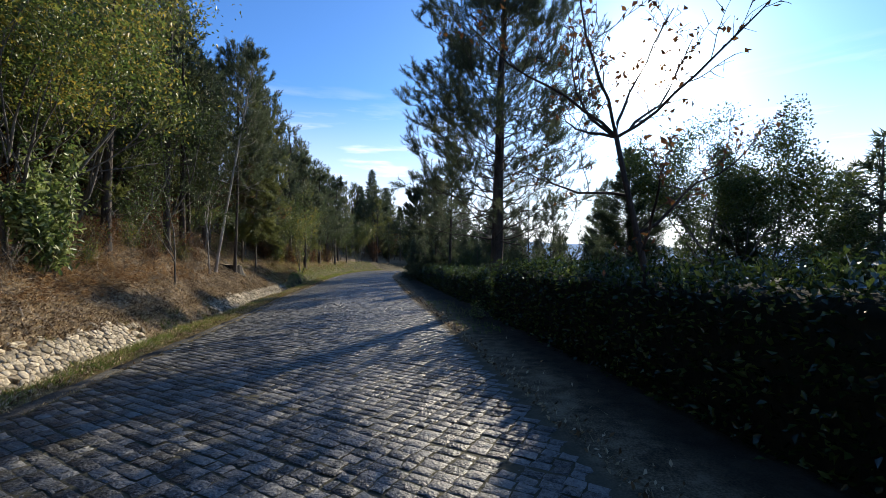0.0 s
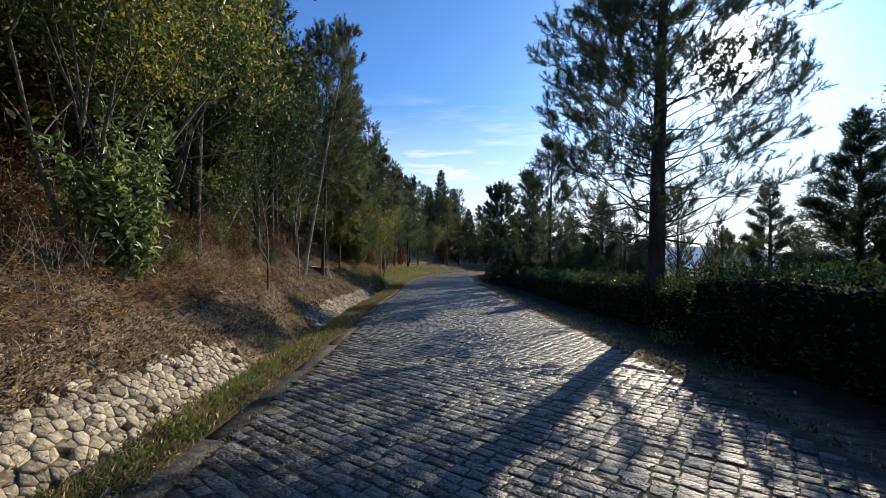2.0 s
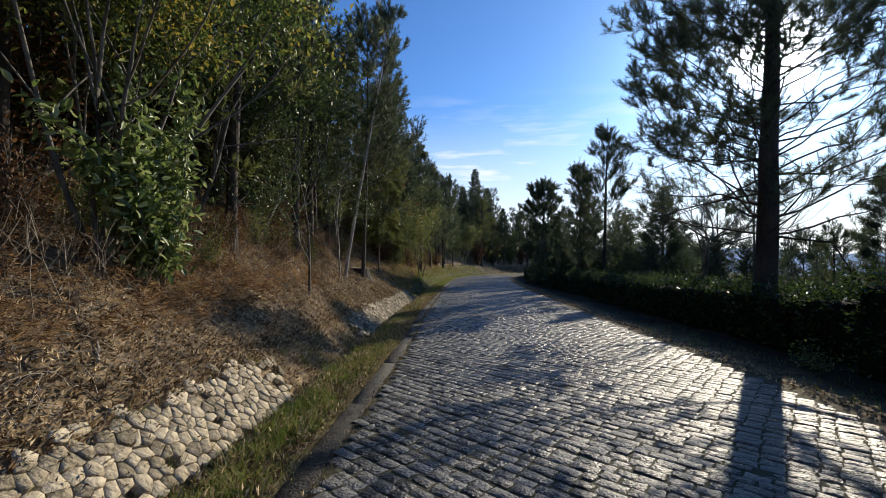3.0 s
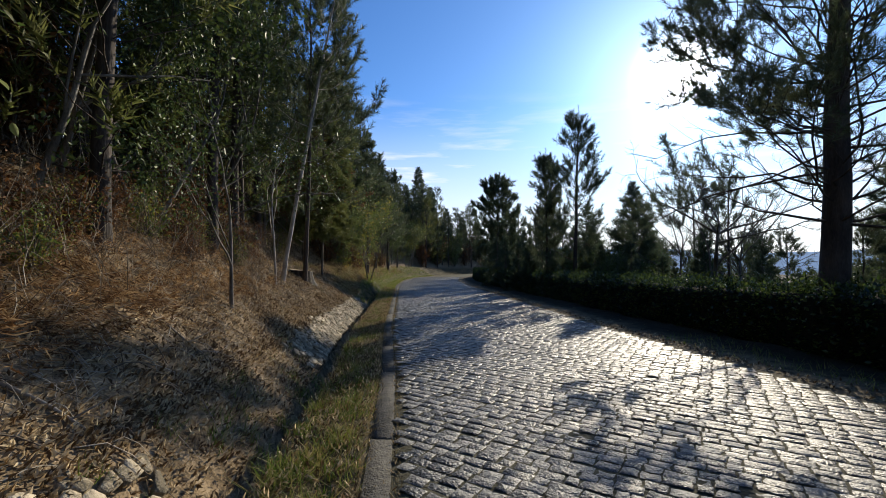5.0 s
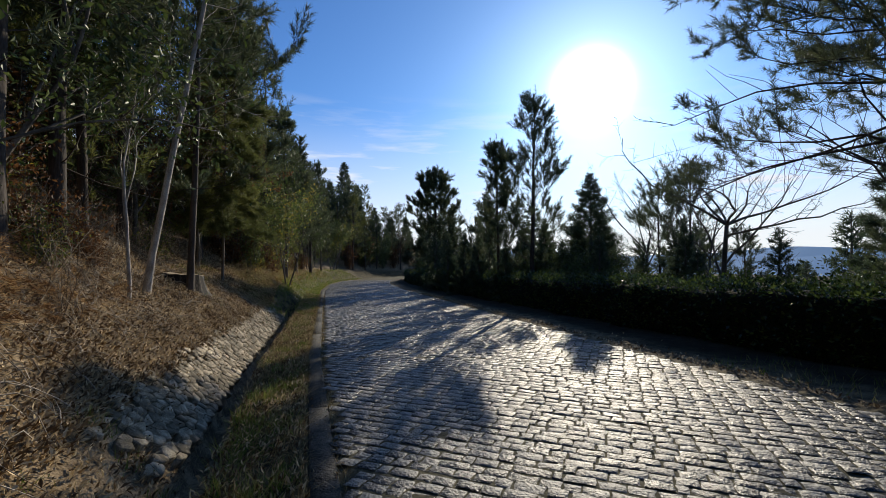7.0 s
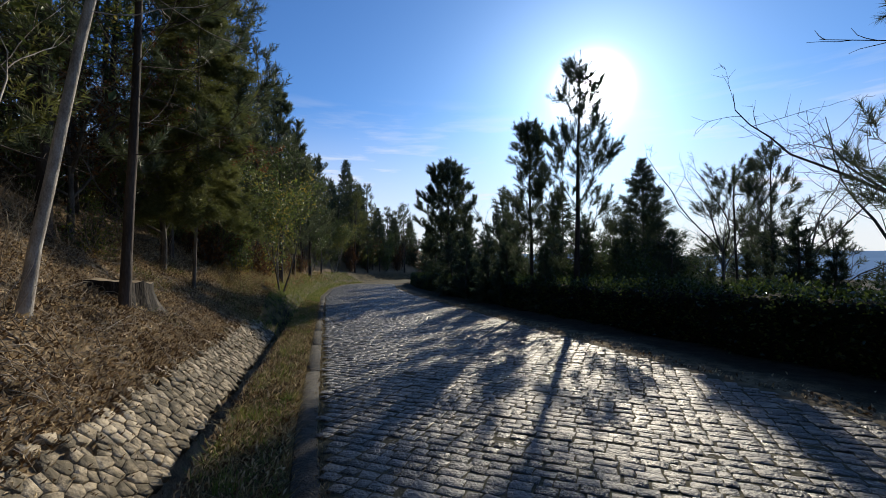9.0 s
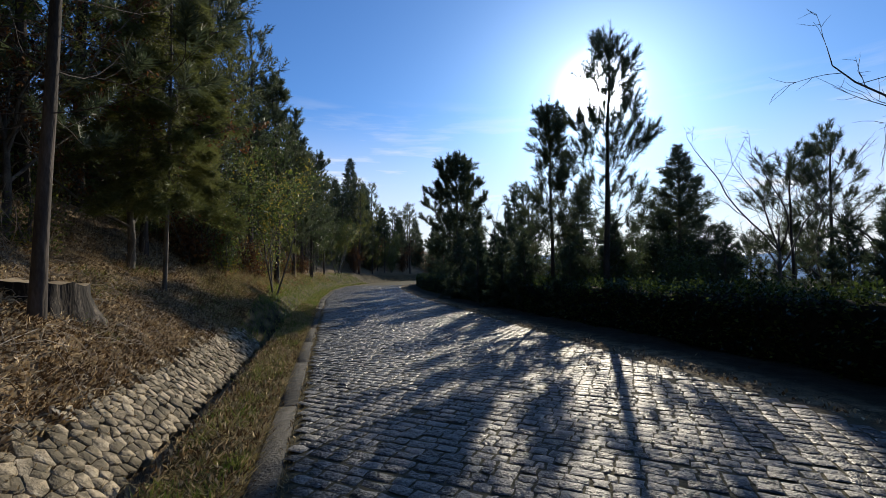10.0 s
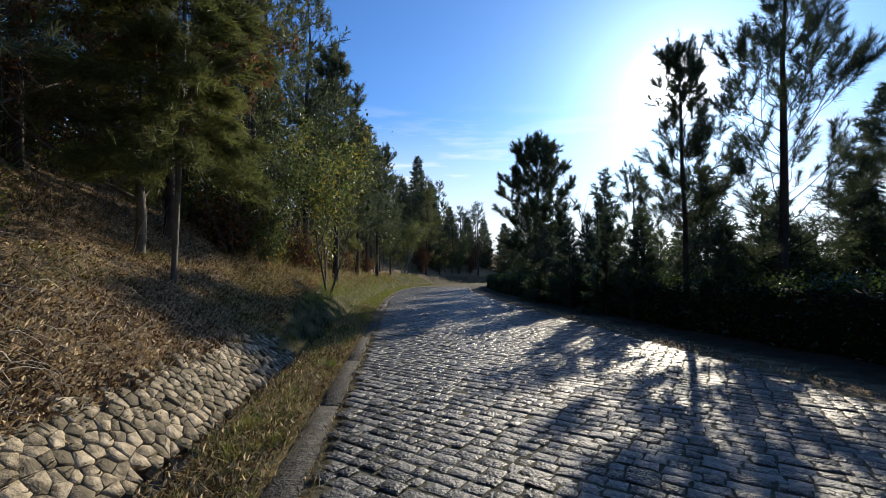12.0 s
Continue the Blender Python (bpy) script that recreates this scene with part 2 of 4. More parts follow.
class Geo:
    """Collects vertices and faces in arrays for one mesh."""

    def __init__(self):
        self.v, self.tri, self.quad, self.count = [], [], [], 0

    def add(self, verts, tri=None, quad=None):
        verts = np.asarray(verts, float).reshape(-1, 3)
        if tri is not None and len(tri):
            self.tri.append(np.asarray(tri, int).reshape(-1, 3) + self.count)
        if quad is not None and len(quad):
            self.quad.append(np.asarray(quad, int).reshape(-1, 4) + self.count)
        self.v.append(verts)
        self.count += len(verts)

    def mesh(self, name, mat, smooth_shade=False):
        me = bpy.data.meshes.new(name)
        v = np.concatenate(self.v) if self.v else np.zeros((0, 3))
        t = np.concatenate(self.tri) if self.tri else np.zeros((0, 3), int)
        q = np.concatenate(self.quad) if self.quad else np.zeros((0, 4), int)
        me.vertices.add(len(v))
        me.vertices.foreach_set("co", v.ravel())
        loops = np.concatenate([t.ravel(), q.ravel()])
        me.loops.add(len(loops))
        me.loops.foreach_set("vertex_index", loops)
        n = len(t) + len(q)
        me.polygons.add(n)
        start = np.concatenate([np.arange(len(t)) * 3, len(t) * 3 + np.arange(len(q)) * 4]).astype(int)
        me.polygons.foreach_set("loop_start", start)
        if smooth_shade:
            me.polygons.foreach_set("use_smooth", np.ones(n, bool))
        me.update(calc_edges=True)
        me.validate()
        me.materials.append(mat)
        return me

    def tube(self, pts, radii, n=6, cap=True):
        pts = np.asarray(pts, float)
        d = np.gradient(pts, axis=0)
        d /= np.linalg.norm(d, axis=1)[:, None] + 1e-9
        ref = np.where(np.abs(d[:, 2:3]) > 0.9, np.array([[1.0, 0, 0]]), np.array([[0, 0, 1.0]]))
        a = np.cross(d, ref)
        a /= np.linalg.norm(a, axis=1)[:, None] + 1e-9
        b = np.cross(d, a)
        ang = np.linspace(0, 2 * np.pi, n, endpoint=False)
        ring = a[:, None] * np.cos(ang)[None, :, None] + b[:, None] * np.sin(ang)[None, :, None]
        v = pts[:, None] + ring * np.asarray(radii, float)[:, None, None]
        k = len(pts)
        i, j = np.meshgrid(np.arange(k - 1), np.arange(n), indexing="ij")
        j2 = (j + 1) % n
        quad = np.stack([i * n + j, i * n + j2, (i + 1) * n + j2, (i + 1) * n + j], -1).reshape(-1, 4)
        v = v.reshape(-1, 3)
        tri = []
        if cap:
            v = np.concatenate([v, pts[-1:]])
            tri = [((k - 1) * n + q, (k - 1) * n + (q + 1) % n, k * n) for q in range(n)]
        self.add(v, tri, quad)


def unit(a):
    return a / (np.linalg.norm(a, axis=-1, keepdims=True) + 1e-9)


def needles(g, rng, pos, direc, n, length, width, spread):
    """Tufts: n thin triangles fanning out from each position."""
    N = len(pos)
    d = unit(direc)[:, None] + rng.normal(0, spread, (N, n, 3))
    d = unit(d)
    side = unit(np.cross(d, rng.normal(0, 1, (N, n, 3))))
    ln = length * rng.uniform(0.65, 1.15, (N, n, 1))
    base = pos[:, None] + direc[:, None] * rng.uniform(-0.35, 0.25, (N, n, 1)) * length
    v = np.stack([base - side * width, base + side * width, base + d * ln], 2)
    g.add(v.reshape(-1, 3), np.arange(N * n * 3).reshape(-1, 3))


def leaves(g, rng, pos, size, aspect=0.5, normal=None, up=0.3, fold=0.18, oval=False):
    """Folded leaf blades of four corners each, or oval ones with a midrib."""
    N = len(pos)
    d = rng.normal(0, 1, (N, 3)) if normal is None else unit(normal) * 0.9 + rng.normal(0, 0.7, (N, 3))
    d[:, 2] -= up * 0.5
    d = unit(d)
    s = unit(np.cross(d, rng.normal(0, 1, (N, 3)) + np.array([0, 0, 0.8])))
    nn = np.cross(s, d)
    ln = size * rng.uniform(0.6, 1.2, (N, 1))
    if oval:
        half = s * ln * aspect * 0.5
        rise = nn * ln * fold * 0.6
        rim = [pos, pos + d * ln * 0.22 + half * 0.72 + rise, pos + d * ln * 0.58 + half + rise, pos + d * ln * 0.86 + half * 0.5 + rise * 0.3, pos + d * ln - nn * ln * 0.08,
               pos + d * ln * 0.86 - half * 0.5 + rise * 0.3, pos + d * ln * 0.58 - half + rise, pos + d * ln * 0.22 - half * 0.72 + rise, pos + d * ln * 0.5]
        k = np.arange(N)[:, None] * 9
        g.add(np.stack(rim, 1).reshape(-1, 3), np.concatenate([k + [i, (i + 1) % 8, 8] for i in range(8)]))
        return
    a = pos
    b = pos + d * ln * 0.45 + s * ln * aspect * 0.5 + nn * ln * fold
    c = pos + d * ln
    e = pos + d * ln * 0.45 - s * ln * aspect * 0.5 + nn * ln * fold
    v = np.stack([a, b, c, e], 1).reshape(-1, 3)
    k = np.arange(N) * 4
    g.add(v, np.concatenate([np.stack([k, k + 1, k + 2], 1), np.stack([k, k + 2, k + 3], 1)]))


def part(name, geo, mat, parent, label="", shade=False):
    """Links collected geometry as one mesh object under a thing or a part."""
    ob = new(name, geo.mesh(name, mat, shade))
    ob.parent = parent
    return tagged(ob, label)


def thing(name, label, category, group="", at=(0, 0, 0), turn=0.0):
    e = new(name)
    e.empty_display_size = 0.2
    e.matrix_basis = pose(*at, 0, 0, turn)
    return tagged(e, label, category, group)


def curve_pts(rng, p, d, length, k, bend=0.12, lift=0.0):
    """A wandering line from p along d."""
    pts, q, dd = [np.array(p, float)], np.array(p, float), unit(np.array(d, float))
    for _ in range(k):
        dd = unit(dd + rng.normal(0, bend, 3) + np.array([0, 0, lift]))
        q = q + dd * length / k
        pts.append(q)
    return np.array(pts), dd


def brushes(g, rng, base, direc, length, n, nl, nw, splay=0.95, start=0.05):
    """Bottle-brush shoots: n needles along each shoot, splayed outwards and swept towards its tip."""
    N = len(base)
    d = unit(direc)
    u = rng.random((N, n, 1)) ** 0.8
    p = base[:, None] + d[:, None] * (length[:, None, None] * (start + (1 - start) * u))
    across = unit(np.cross(np.broadcast_to(d[:, None], (N, n, 3)), rng.normal(0, 1, (N, n, 3))))
    ang = splay * (1.15 - 0.55 * u) * rng.uniform(0.6, 1.3, (N, n, 1))
    nd = d[:, None] * np.cos(ang) + across * np.sin(ang)
    side = unit(np.cross(nd, rng.normal(0, 1, (N, n, 3)))) * nw
    tip = p + nd * nl * rng.uniform(0.7, 1.15, (N, n, 1))
    g.add(np.stack([p - side, p + side, tip], 2).reshape(-1, 3), np.arange(N * n * 3).reshape(-1, 3))


def along(pts, t):
    k = len(pts) - 1
    return np.array([np.interp(t * k, np.arange(k + 1), pts[:, c]) for c in range(3)])


def make_pine(seed, height, radius, first, reach, lean=(0, 0), whorl=0.5, per=5, rise=(0.2, 0.95), side=0.45, shoots=4, shoot=0.35, n=34, nl=0.15, nw=0.004, needle=None, bark=None, label="", inner=0.3, taper=0.6, dead=0.3, wild=0.12, lift=0.06, skip=0.2, low=0.75, name="pine_tree", leader=0.7):
    """A pine: tapered trunk, whorls of limbs with side branches, and bottle-brush shoots of long needles at their ends."""
    rng = np.random.default_rng(seed)
    root = thing(name, label, "tree", "trees")
    k = 14
    s = np.linspace(0, 1, k)
    bow = np.cumsum(rng.normal(0, 0.012, (k, 2)), 0) * height * 0.35
    tp = np.stack([lean[0] * s * height + bow[:, 0] * s, lean[1] * s * height + bow[:, 1] * s, s * height - 0.25 * (s == 0)], 1)
    rad = radius * (1 - s) ** 0.85 + 0.012
    rad[0] *= 1.25
    g = Geo()
    g.tube(tp, rad, 12)
    part("trunk", g, bark or BARK_PINE, root, shade=True)
    gb, gn = Geo(), Geo()
    base, dirs, lens = [], [], []

    def tuft(q, d, L):
        d = unit(d)
        gb.add([q + [0.005, 0, 0], q - [0.005, 0, 0], q + d * L], [(0, 1, 2)])
        base.append(q)
        dirs.append(d)
        lens.append(L)

    z = first
    while z < height * 0.96:
        f = (z - first) / (height - first)
        p0 = np.array([np.interp(z, tp[:, 2], tp[:, 0]), np.interp(z, tp[:, 2], tp[:, 1]), z])
        L0 = reach * ((1 - f) ** taper) * (low + (1 - low) * min(1, f * 4)) + 0.2
        off = rng.uniform(0, 6.28)
        for i in range(per):
            if rng.random() < skip:
                continue
            L = L0 * rng.uniform(0.55, 1.12)
            az = off + i * 6.283 / per + rng.normal(0, 0.25)
            el = rise[0] + (rise[1] - rise[0]) * f + rng.normal(0, 0.12)
            d = np.array([math.cos(az) * math.cos(el), math.sin(az) * math.cos(el), math.sin(el)])
            pts, dd = curve_pts(rng, p0, d, L, 6, wild, lift)
            r0 = max(0.008, np.interp(z, tp[:, 2], rad) * 0.13)
            gb.tube(pts, np.linspace(r0, 0.004, 7), 4, False)
            bare = f < 0.15 and rng.random() < dead
            m = max(1, int(L * (1 - inner) / side))
            for j in range(m):
                t = inner + (1 - inner) * (j + rng.random()) / m
                q = along(pts, t)
                sgn = 1 if (j + i) % 2 else -1
                sd = unit(np.cross(d, [0, 0, 1.0])) * sgn
                bd = unit(d * 0.8 + sd * rng.uniform(0.5, 1.0) + np.array([0, 0, rng.uniform(0.0, 0.55)]))
                bl = (0.22 + 0.32 * L * (1.1 - t)) * rng.uniform(0.7, 1.2)
                bp, bdd = curve_pts(rng, q, bd, bl, 3, 0.15, 0.10)
                gb.tube(bp, np.linspace(0.007, 0.003, 4), 3, False)
                if bare and rng.random() < 0.85:
                    continue
                for c in range(shoots):
                    u = 1.0 if c == 0 else rng.uniform(0.3, 1.0)
                    tuft(along(bp, u), bdd + rng.normal(0, 0.5, 3) * (c > 0) + np.array([0, 0, 0.45]), shoot * rng.uniform(0.6, 1.15))
            if not bare:
                for c in range(3):
                    tuft(along(pts, 1 - 0.1 * c), dd + rng.normal(0, 0.35, 3) * (c > 0) + np.array([0, 0, 0.3]), shoot * rng.uniform(0.8, 1.3))
        z += whorl * rng.uniform(0.75, 1.25) * (1.15 - 0.5 * f)
    for c in range(5):
        tuft(along(tp, 0.985 - 0.012 * c), np.array([rng.normal(0, 0.25), rng.normal(0, 0.25), 1.0]) if c else np.array([0, 0, 1.0]), leader * (1 if c == 0 else 0.6))
    part("branchwork", gb, bark or BARK_PINE, root)
    brushes(gn, rng, np.array(base), np.array(dirs), np.array(lens), n, nl, nw)
    part("crown", gn, needle or NEEDLE, root)
    return root


def make_cypress(seed, height, width, count, label, mat=None, base=0.02, droop=0.15, spray=0.16, name="conifer", power=0.8, trunk_r=0.12, n=7, w=0.010, limbs=34, shade=0.25):
    """A dense conical conifer: many limbs whose scaly sprays thin out towards an uneven outline."""
    rng = np.random.default_rng(seed)
    root = thing(name, label, "tree", "trees")
    g = Geo()
    s = np.linspace(0, 1, 8)
    g.tube(np.stack([0.05 * np.sin(3 * s), 0.04 * np.sin(4 * s), s * height - 0.2 * (s == 0)], 1), trunk_r * (1 - s) + 0.01, 8)
    part("trunk", g, BARK_GREY, root, shade=True)
    gb = Geo()
    nb = int(height * limbs)
    f = base + (0.995 - base) * (np.arange(nb) + rng.random(nb)) / nb
    L = width * 0.5 * (1 - f) ** power * rng.uniform(0.55, 1.15, nb) + 0.05
    share = np.maximum(2, (count * L / L.sum()).astype(int))
    pos, dirs = [], []
    for i in range(nb):
        az = i * 2.4 + rng.normal(0, 0.3)
        d = np.array([math.cos(az), math.sin(az), 0.25 - droop * 2 + 0.5 * f[i]])
        pts, dd = curve_pts(rng, (0, 0, f[i] * height), d, L[i], 4, 0.10, -droop * 0.2)
        gb.tube(pts, np.linspace(0.015, 0.004, 5), 3, False)
        k = share[i]
        t = shade + (1.02 - shade) * rng.random(k) ** 0.7
        q = np.stack([np.interp(t * 4, np.arange(5), pts[:, c]) for c in range(3)], 1)
        pos.append(q + rng.normal(0, 0.02 + 0.045 * L[i], (k, 3)))
        dirs.append(unit(np.tile(unit(d), (k, 1)) + rng.normal(0, 0.5, (k, 3)) - np.array([0, 0, droop - 0.2])))
    part("branchwork", gb, BARK_GREY, root)
    gn = Geo()
    needles(gn, rng, np.concatenate(pos), np.concatenate(dirs), n, spray, w, 0.45)
    part("crown", gn, mat or CEDAR, root)
    return root


def make_broadleaf(seed, height, radius, stems, leaf_count, leaf, leaf_size, label, spread=0.5, depth=3, bark=None, low=0.3, name="broadleaf_tree", lean=(0, 0), aspect=0.5, up=0.3, scatter=1.0):
    """A branching tree: stems that fork, leaves gathered round the outer twigs."""
    rng = np.random.default_rng(seed)
    root = thing(name, label, "tree", "trees")
    g = Geo()
    tips = []

    def grow(p, d, L, r, level):
        k = 5
        pts, dd = curve_pts(rng, p, d, L, k, 0.085 if level else 0.05, 0.04)
        g.tube(pts, np.linspace(r, r * 0.55, k + 1), 7 if level == 0 else (5 if level == 1 else 4), level >= depth)
        if level >= depth:
            tips.append(pts[2:])
            return
        for i in range(rng.integers(2, 4) + (level == 0) * 1):
            t = rng.uniform(0.45, 1.0) if i else 1.0
            q = np.array([np.interp(t * k, np.arange(k + 1), pts[:, c]) for c in range(3)])
            nd = unit(dd + rng.normal(0, spread, 3) + np.array([0, 0, 0.15]))
            grow(q, nd, L * rng.uniform(0.5, 0.8), r * 0.55 * rng.uniform(0.7, 1.0), level + 1)
        if level >= depth - 1:
            tips.append(pts[2:])

    for i in range(stems):
        az = i * 6.283 / stems + rng.normal(0, 0.3)
        sp = 0.0 if stems == 1 else rng.uniform(0.15, 0.5)
        grow((0.06 * math.cos(az) * (stems > 1), 0.06 * math.sin(az) * (stems > 1), -0.2), (math.cos(az) * sp + lean[0], math.sin(az) * sp + lean[1], 1), height * rng.uniform(0.38, 0.5), radius * (1 if stems == 1 else 0.6), 0)
    part("trunk", g, bark or BARK_GREY, root, shade=True)
    if leaf_count:
        tp = np.concatenate(tips)
        tp = tp[tp[:, 2] > low * height]
        pick = tp[rng.integers(0, len(tp), leaf_count)]
        gl = Geo()
        leaves(gl, rng, pick + rng.normal(0, (0.16 + 0.02 * height) * scatter, (leaf_count, 3)), leaf_size, aspect, up=up)
        part("crown", gl, leaf, root)
    return root


def make_open_tree(seed, fork, radius, limbs, reach, label, lean=(0, 0), rise=(0.1, 1.2), twigs=7, leaf_count=0, leaf=None, leaf_size=0.1, bark=None, name="bare_tree", low_limbs=0):
    """A young tree of winter: trunk to a fork, long arching limbs, side twigs and fine spurs, with a few leaves left on."""
    rng = np.random.default_rng(seed)
    root = thing(name, label, "tree", "trees")
    g, tips = Geo(), []
    k = 7
    s = np.linspace(0, 1, k)
    tp = np.stack([lean[0] * fork * s + 0.03 * np.sin(5 * s), lean[1] * fork * s + 0.03 * np.sin(4 * s + 1), fork * s - 0.25 * (s == 0)], 1)
    g.tube(tp, radius * (1.15 - 0.5 * s), 8)
    for i in range(limbs):
        az = i * 2.4 + rng.normal(0, 0.25)
        el = rise[0] + (rise[1] - rise[0]) * rng.random()
        p = tp[-1] if i >= low_limbs else along(tp, rng.uniform(0.45, 0.9))
        L = reach * rng.uniform(0.7, 1.15)
        pts, dd = curve_pts(rng, p, (math.cos(az) * math.cos(el), math.sin(az) * math.cos(el), math.sin(el)), L, 8, 0.13, 0.03)
        r = radius * 0.48
        g.tube(pts, np.linspace(r, 0.006, 9), 5, False)
        for j in range(twigs):
            t = 0.2 + 0.8 * (j + rng.random()) / twigs
            d = unit(dd + rng.normal(0, 0.6, 3) + np.array([0, 0, 0.25]))
            tl = L * 0.42 * (1.15 - 0.6 * t) * rng.uniform(0.6, 1.2)
            tw, td = curve_pts(rng, along(pts, t), d, tl, 5, 0.16, 0.03)
            g.tube(tw, np.linspace(0.35 * r * (1.1 - 0.7 * t), 0.003, 6), 4, False)
            for c in range(5):
                u = 0.25 + 0.75 * (c + rng.random()) / 5
                sp, _ = curve_pts(rng, along(tw, u), td + rng.normal(0, 0.7, 3), tl * 0.35 * rng.uniform(0.5, 1.2), 3, 0.15)
                g.tube(sp, np.linspace(0.005, 0.002, 4), 3, False)
                tips.append(sp[1:])
    part("trunk", g, bark or BARK_GREY, root, shade=True)
    if leaf_count:
        tp = np.concatenate(tips)
        gl = Geo()
        leaves(gl, rng, tp[rng.integers(0, len(tp), leaf_count)] + rng.normal(0, 0.025, (leaf_count, 3)), leaf_size, 0.55, up=0.9)
        part("crown", gl, leaf, root)
    return root


def make_shrub(seed, height, width, count, leaf, leaf_size, label, name="shrub", aspect=0.5, stems=9, oval=False):
    """A bush of thin stems with leaves in an uneven clumped mound."""
    rng = np.random.default_rng(seed)
    root = thing(name, label, "shrub", "shrubs")
    g = Geo()
    pos = []
    for i in range(stems):
        az, sp = rng.uniform(0, 6.28), rng.uniform(0.1, 1.0)
        d = (math.cos(az) * sp * width / height, math.sin(az) * sp * width / height, 1)
        pts, _ = curve_pts(rng, (0, 0, -0.1), d, height * rng.uniform(0.6, 1.05), 6, 0.16)
        g.tube(pts, np.linspace(0.018, 0.004, 7), 4)
        k = count // stems
        t = rng.uniform(0.2, 1.0, k)
        q = np.stack([np.interp(t * 6, np.arange(7), pts[:, c]) for c in range(3)], 1)
        pos.append(q + rng.normal(0, 0.07 + 0.12 * width, (k, 3)))
    part("stemwork", g, BARK_GREY, root)
    gl = Geo()
    p = np.concatenate(pos)
    p[:, 2] = np.abs(p[:, 2])
    leaves(gl, rng, p, leaf_size, aspect, oval=oval)
    part("foliage", gl, leaf, root)
    return root


def put(ob, x, y, turn=0.0, scale=1.0, sink=0.0):
    ob.matrix_basis = pose(x, y, float(ground_z(x, y)) - sink, 0, 0, turn) @ Matrix.Scale(scale, 4)
    return ob


def copy_at(ob, x, y, turn, scale):
    c = copy_thing(ob, pose(0, 0, 0))
    c.matrix_basis = pose(x, y, float(ground_z(x, y)), 0, 0, turn) @ Matrix.Scale(scale, 4)
    return c


# ---- ground sheet ----
def ground_sheet():
    ws = np.unique(np.concatenate([np.array([-3000, -1500, -700, -400, -250, -150, -100, -60, -40, -30]), np.arange(-25, -9, 1.0), np.arange(-9, -3, 0.25), np.arange(-3, 0.01, 0.1), np.array([0.1]),
                                   np.arange(0.3, 5.3, 0.5), np.arange(5.3, 9.5, 0.2), np.arange(9.5, 20, 0.8), np.array([24, 30, 40, 60, 90, 140, 220, 300, 500, 900, 1600, 3000])]))
    ys = np.unique(np.concatenate([np.array([-3000, -1200, -500, -200, -100, -60, -40, -25, -15, -10]), np.arange(-6, 32, 0.2), np.arange(32, 70, 0.8), np.array([72, 76, 80, 90, 110, 140, 200, 300, 500, 900, 1600, 3000])]))
    W, Y = np.meshgrid(ws, ys)
    X = kerb_x(Y) + W
    Z = ground_z(X, Y)
    far = smooth(150, 600, np.hypot(X, Y))
    Z = Z * (1 - far) + far * -75.0
    v = np.stack([X, Y, Z], -1).reshape(-1, 3)
    r, c = W.shape
    i, j = np.meshgrid(np.arange(r - 1), np.arange(c - 1), indexing="ij")
    a = (i * c + j).ravel()
    g = Geo()
    g.add(v, None, np.stack([a, a + 1, a + c + 1, a + c], 1))
    me = g.mesh("ground", SOIL, True)
    w = W.ravel()
    y = Y.ravel()
    grass = smooth(-1.1, -0.95, w) * smooth(-0.15, -0.3, w) + smooth(24, 27, y) * smooth(-3.4, -1.9, w) * smooth(-0.15, -0.3, w) + smooth(5.3, 5.5, w) * 0.25 + smooth(20, 60, np.abs(w)) * 0.8
    road = smooth(-0.25, -0.15, w) * smooth(5.45, 5.25, w)
    col = me.color_attributes.new("cover", "FLOAT_COLOR", "POINT")
    # Hedge-foot and forest-floor shade put into the colour, plus the dark wooded slope.
    shade_woods = 0.85 * smooth(5.7, 6.4, w) * smooth(16, 12, w) + 0.6 * smooth(-6.0, -9.0, w) + smooth(14, 25, w) * 0.9
    data = np.stack([np.clip(grass, 0, 1), road, shade_woods, np.ones_like(w)], 1)
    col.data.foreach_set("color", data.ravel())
    return tagged(new("ground", me), "brown leaf-littered forest soil with mossy grass verge", "ground", kind="structure")


ground = ground_sheet()


def far_hills():
    """Blue ridges beyond the valley."""
    g = Geo()
    for dist, top, seed in ((2300, 30, 1), (2800, 55, 2)):
        a = np.linspace(-0.6, 2.6, 160)
        h = top + 22 * np.sin(a * 5 + seed) + 12 * np.sin(a * 13 + 2 * seed) + 6 * np.sin(a * 31 + seed)
        x, y = np.sin(a) * dist, np.cos(a) * dist
        v = np.concatenate([np.stack([x * 0.8, y * 0.8, np.full_like(x, -140)], 1), np.stack([x, y, h - 20], 1), np.stack([x * 1.15, y * 1.15, np.full_like(x, -140)], 1)])
        k = np.arange(159)
        g.add(v, None, np.concatenate([np.stack([k, k + 1, k + 161, k + 160], 1), np.stack([k + 160, k + 161, k + 321, k + 320], 1)]))
    tagged(new("backdrop", g.mesh("backdrop", HILLS, True)), "hazy blue distant hills across the valley", "hills", kind="structure")


far_hills()

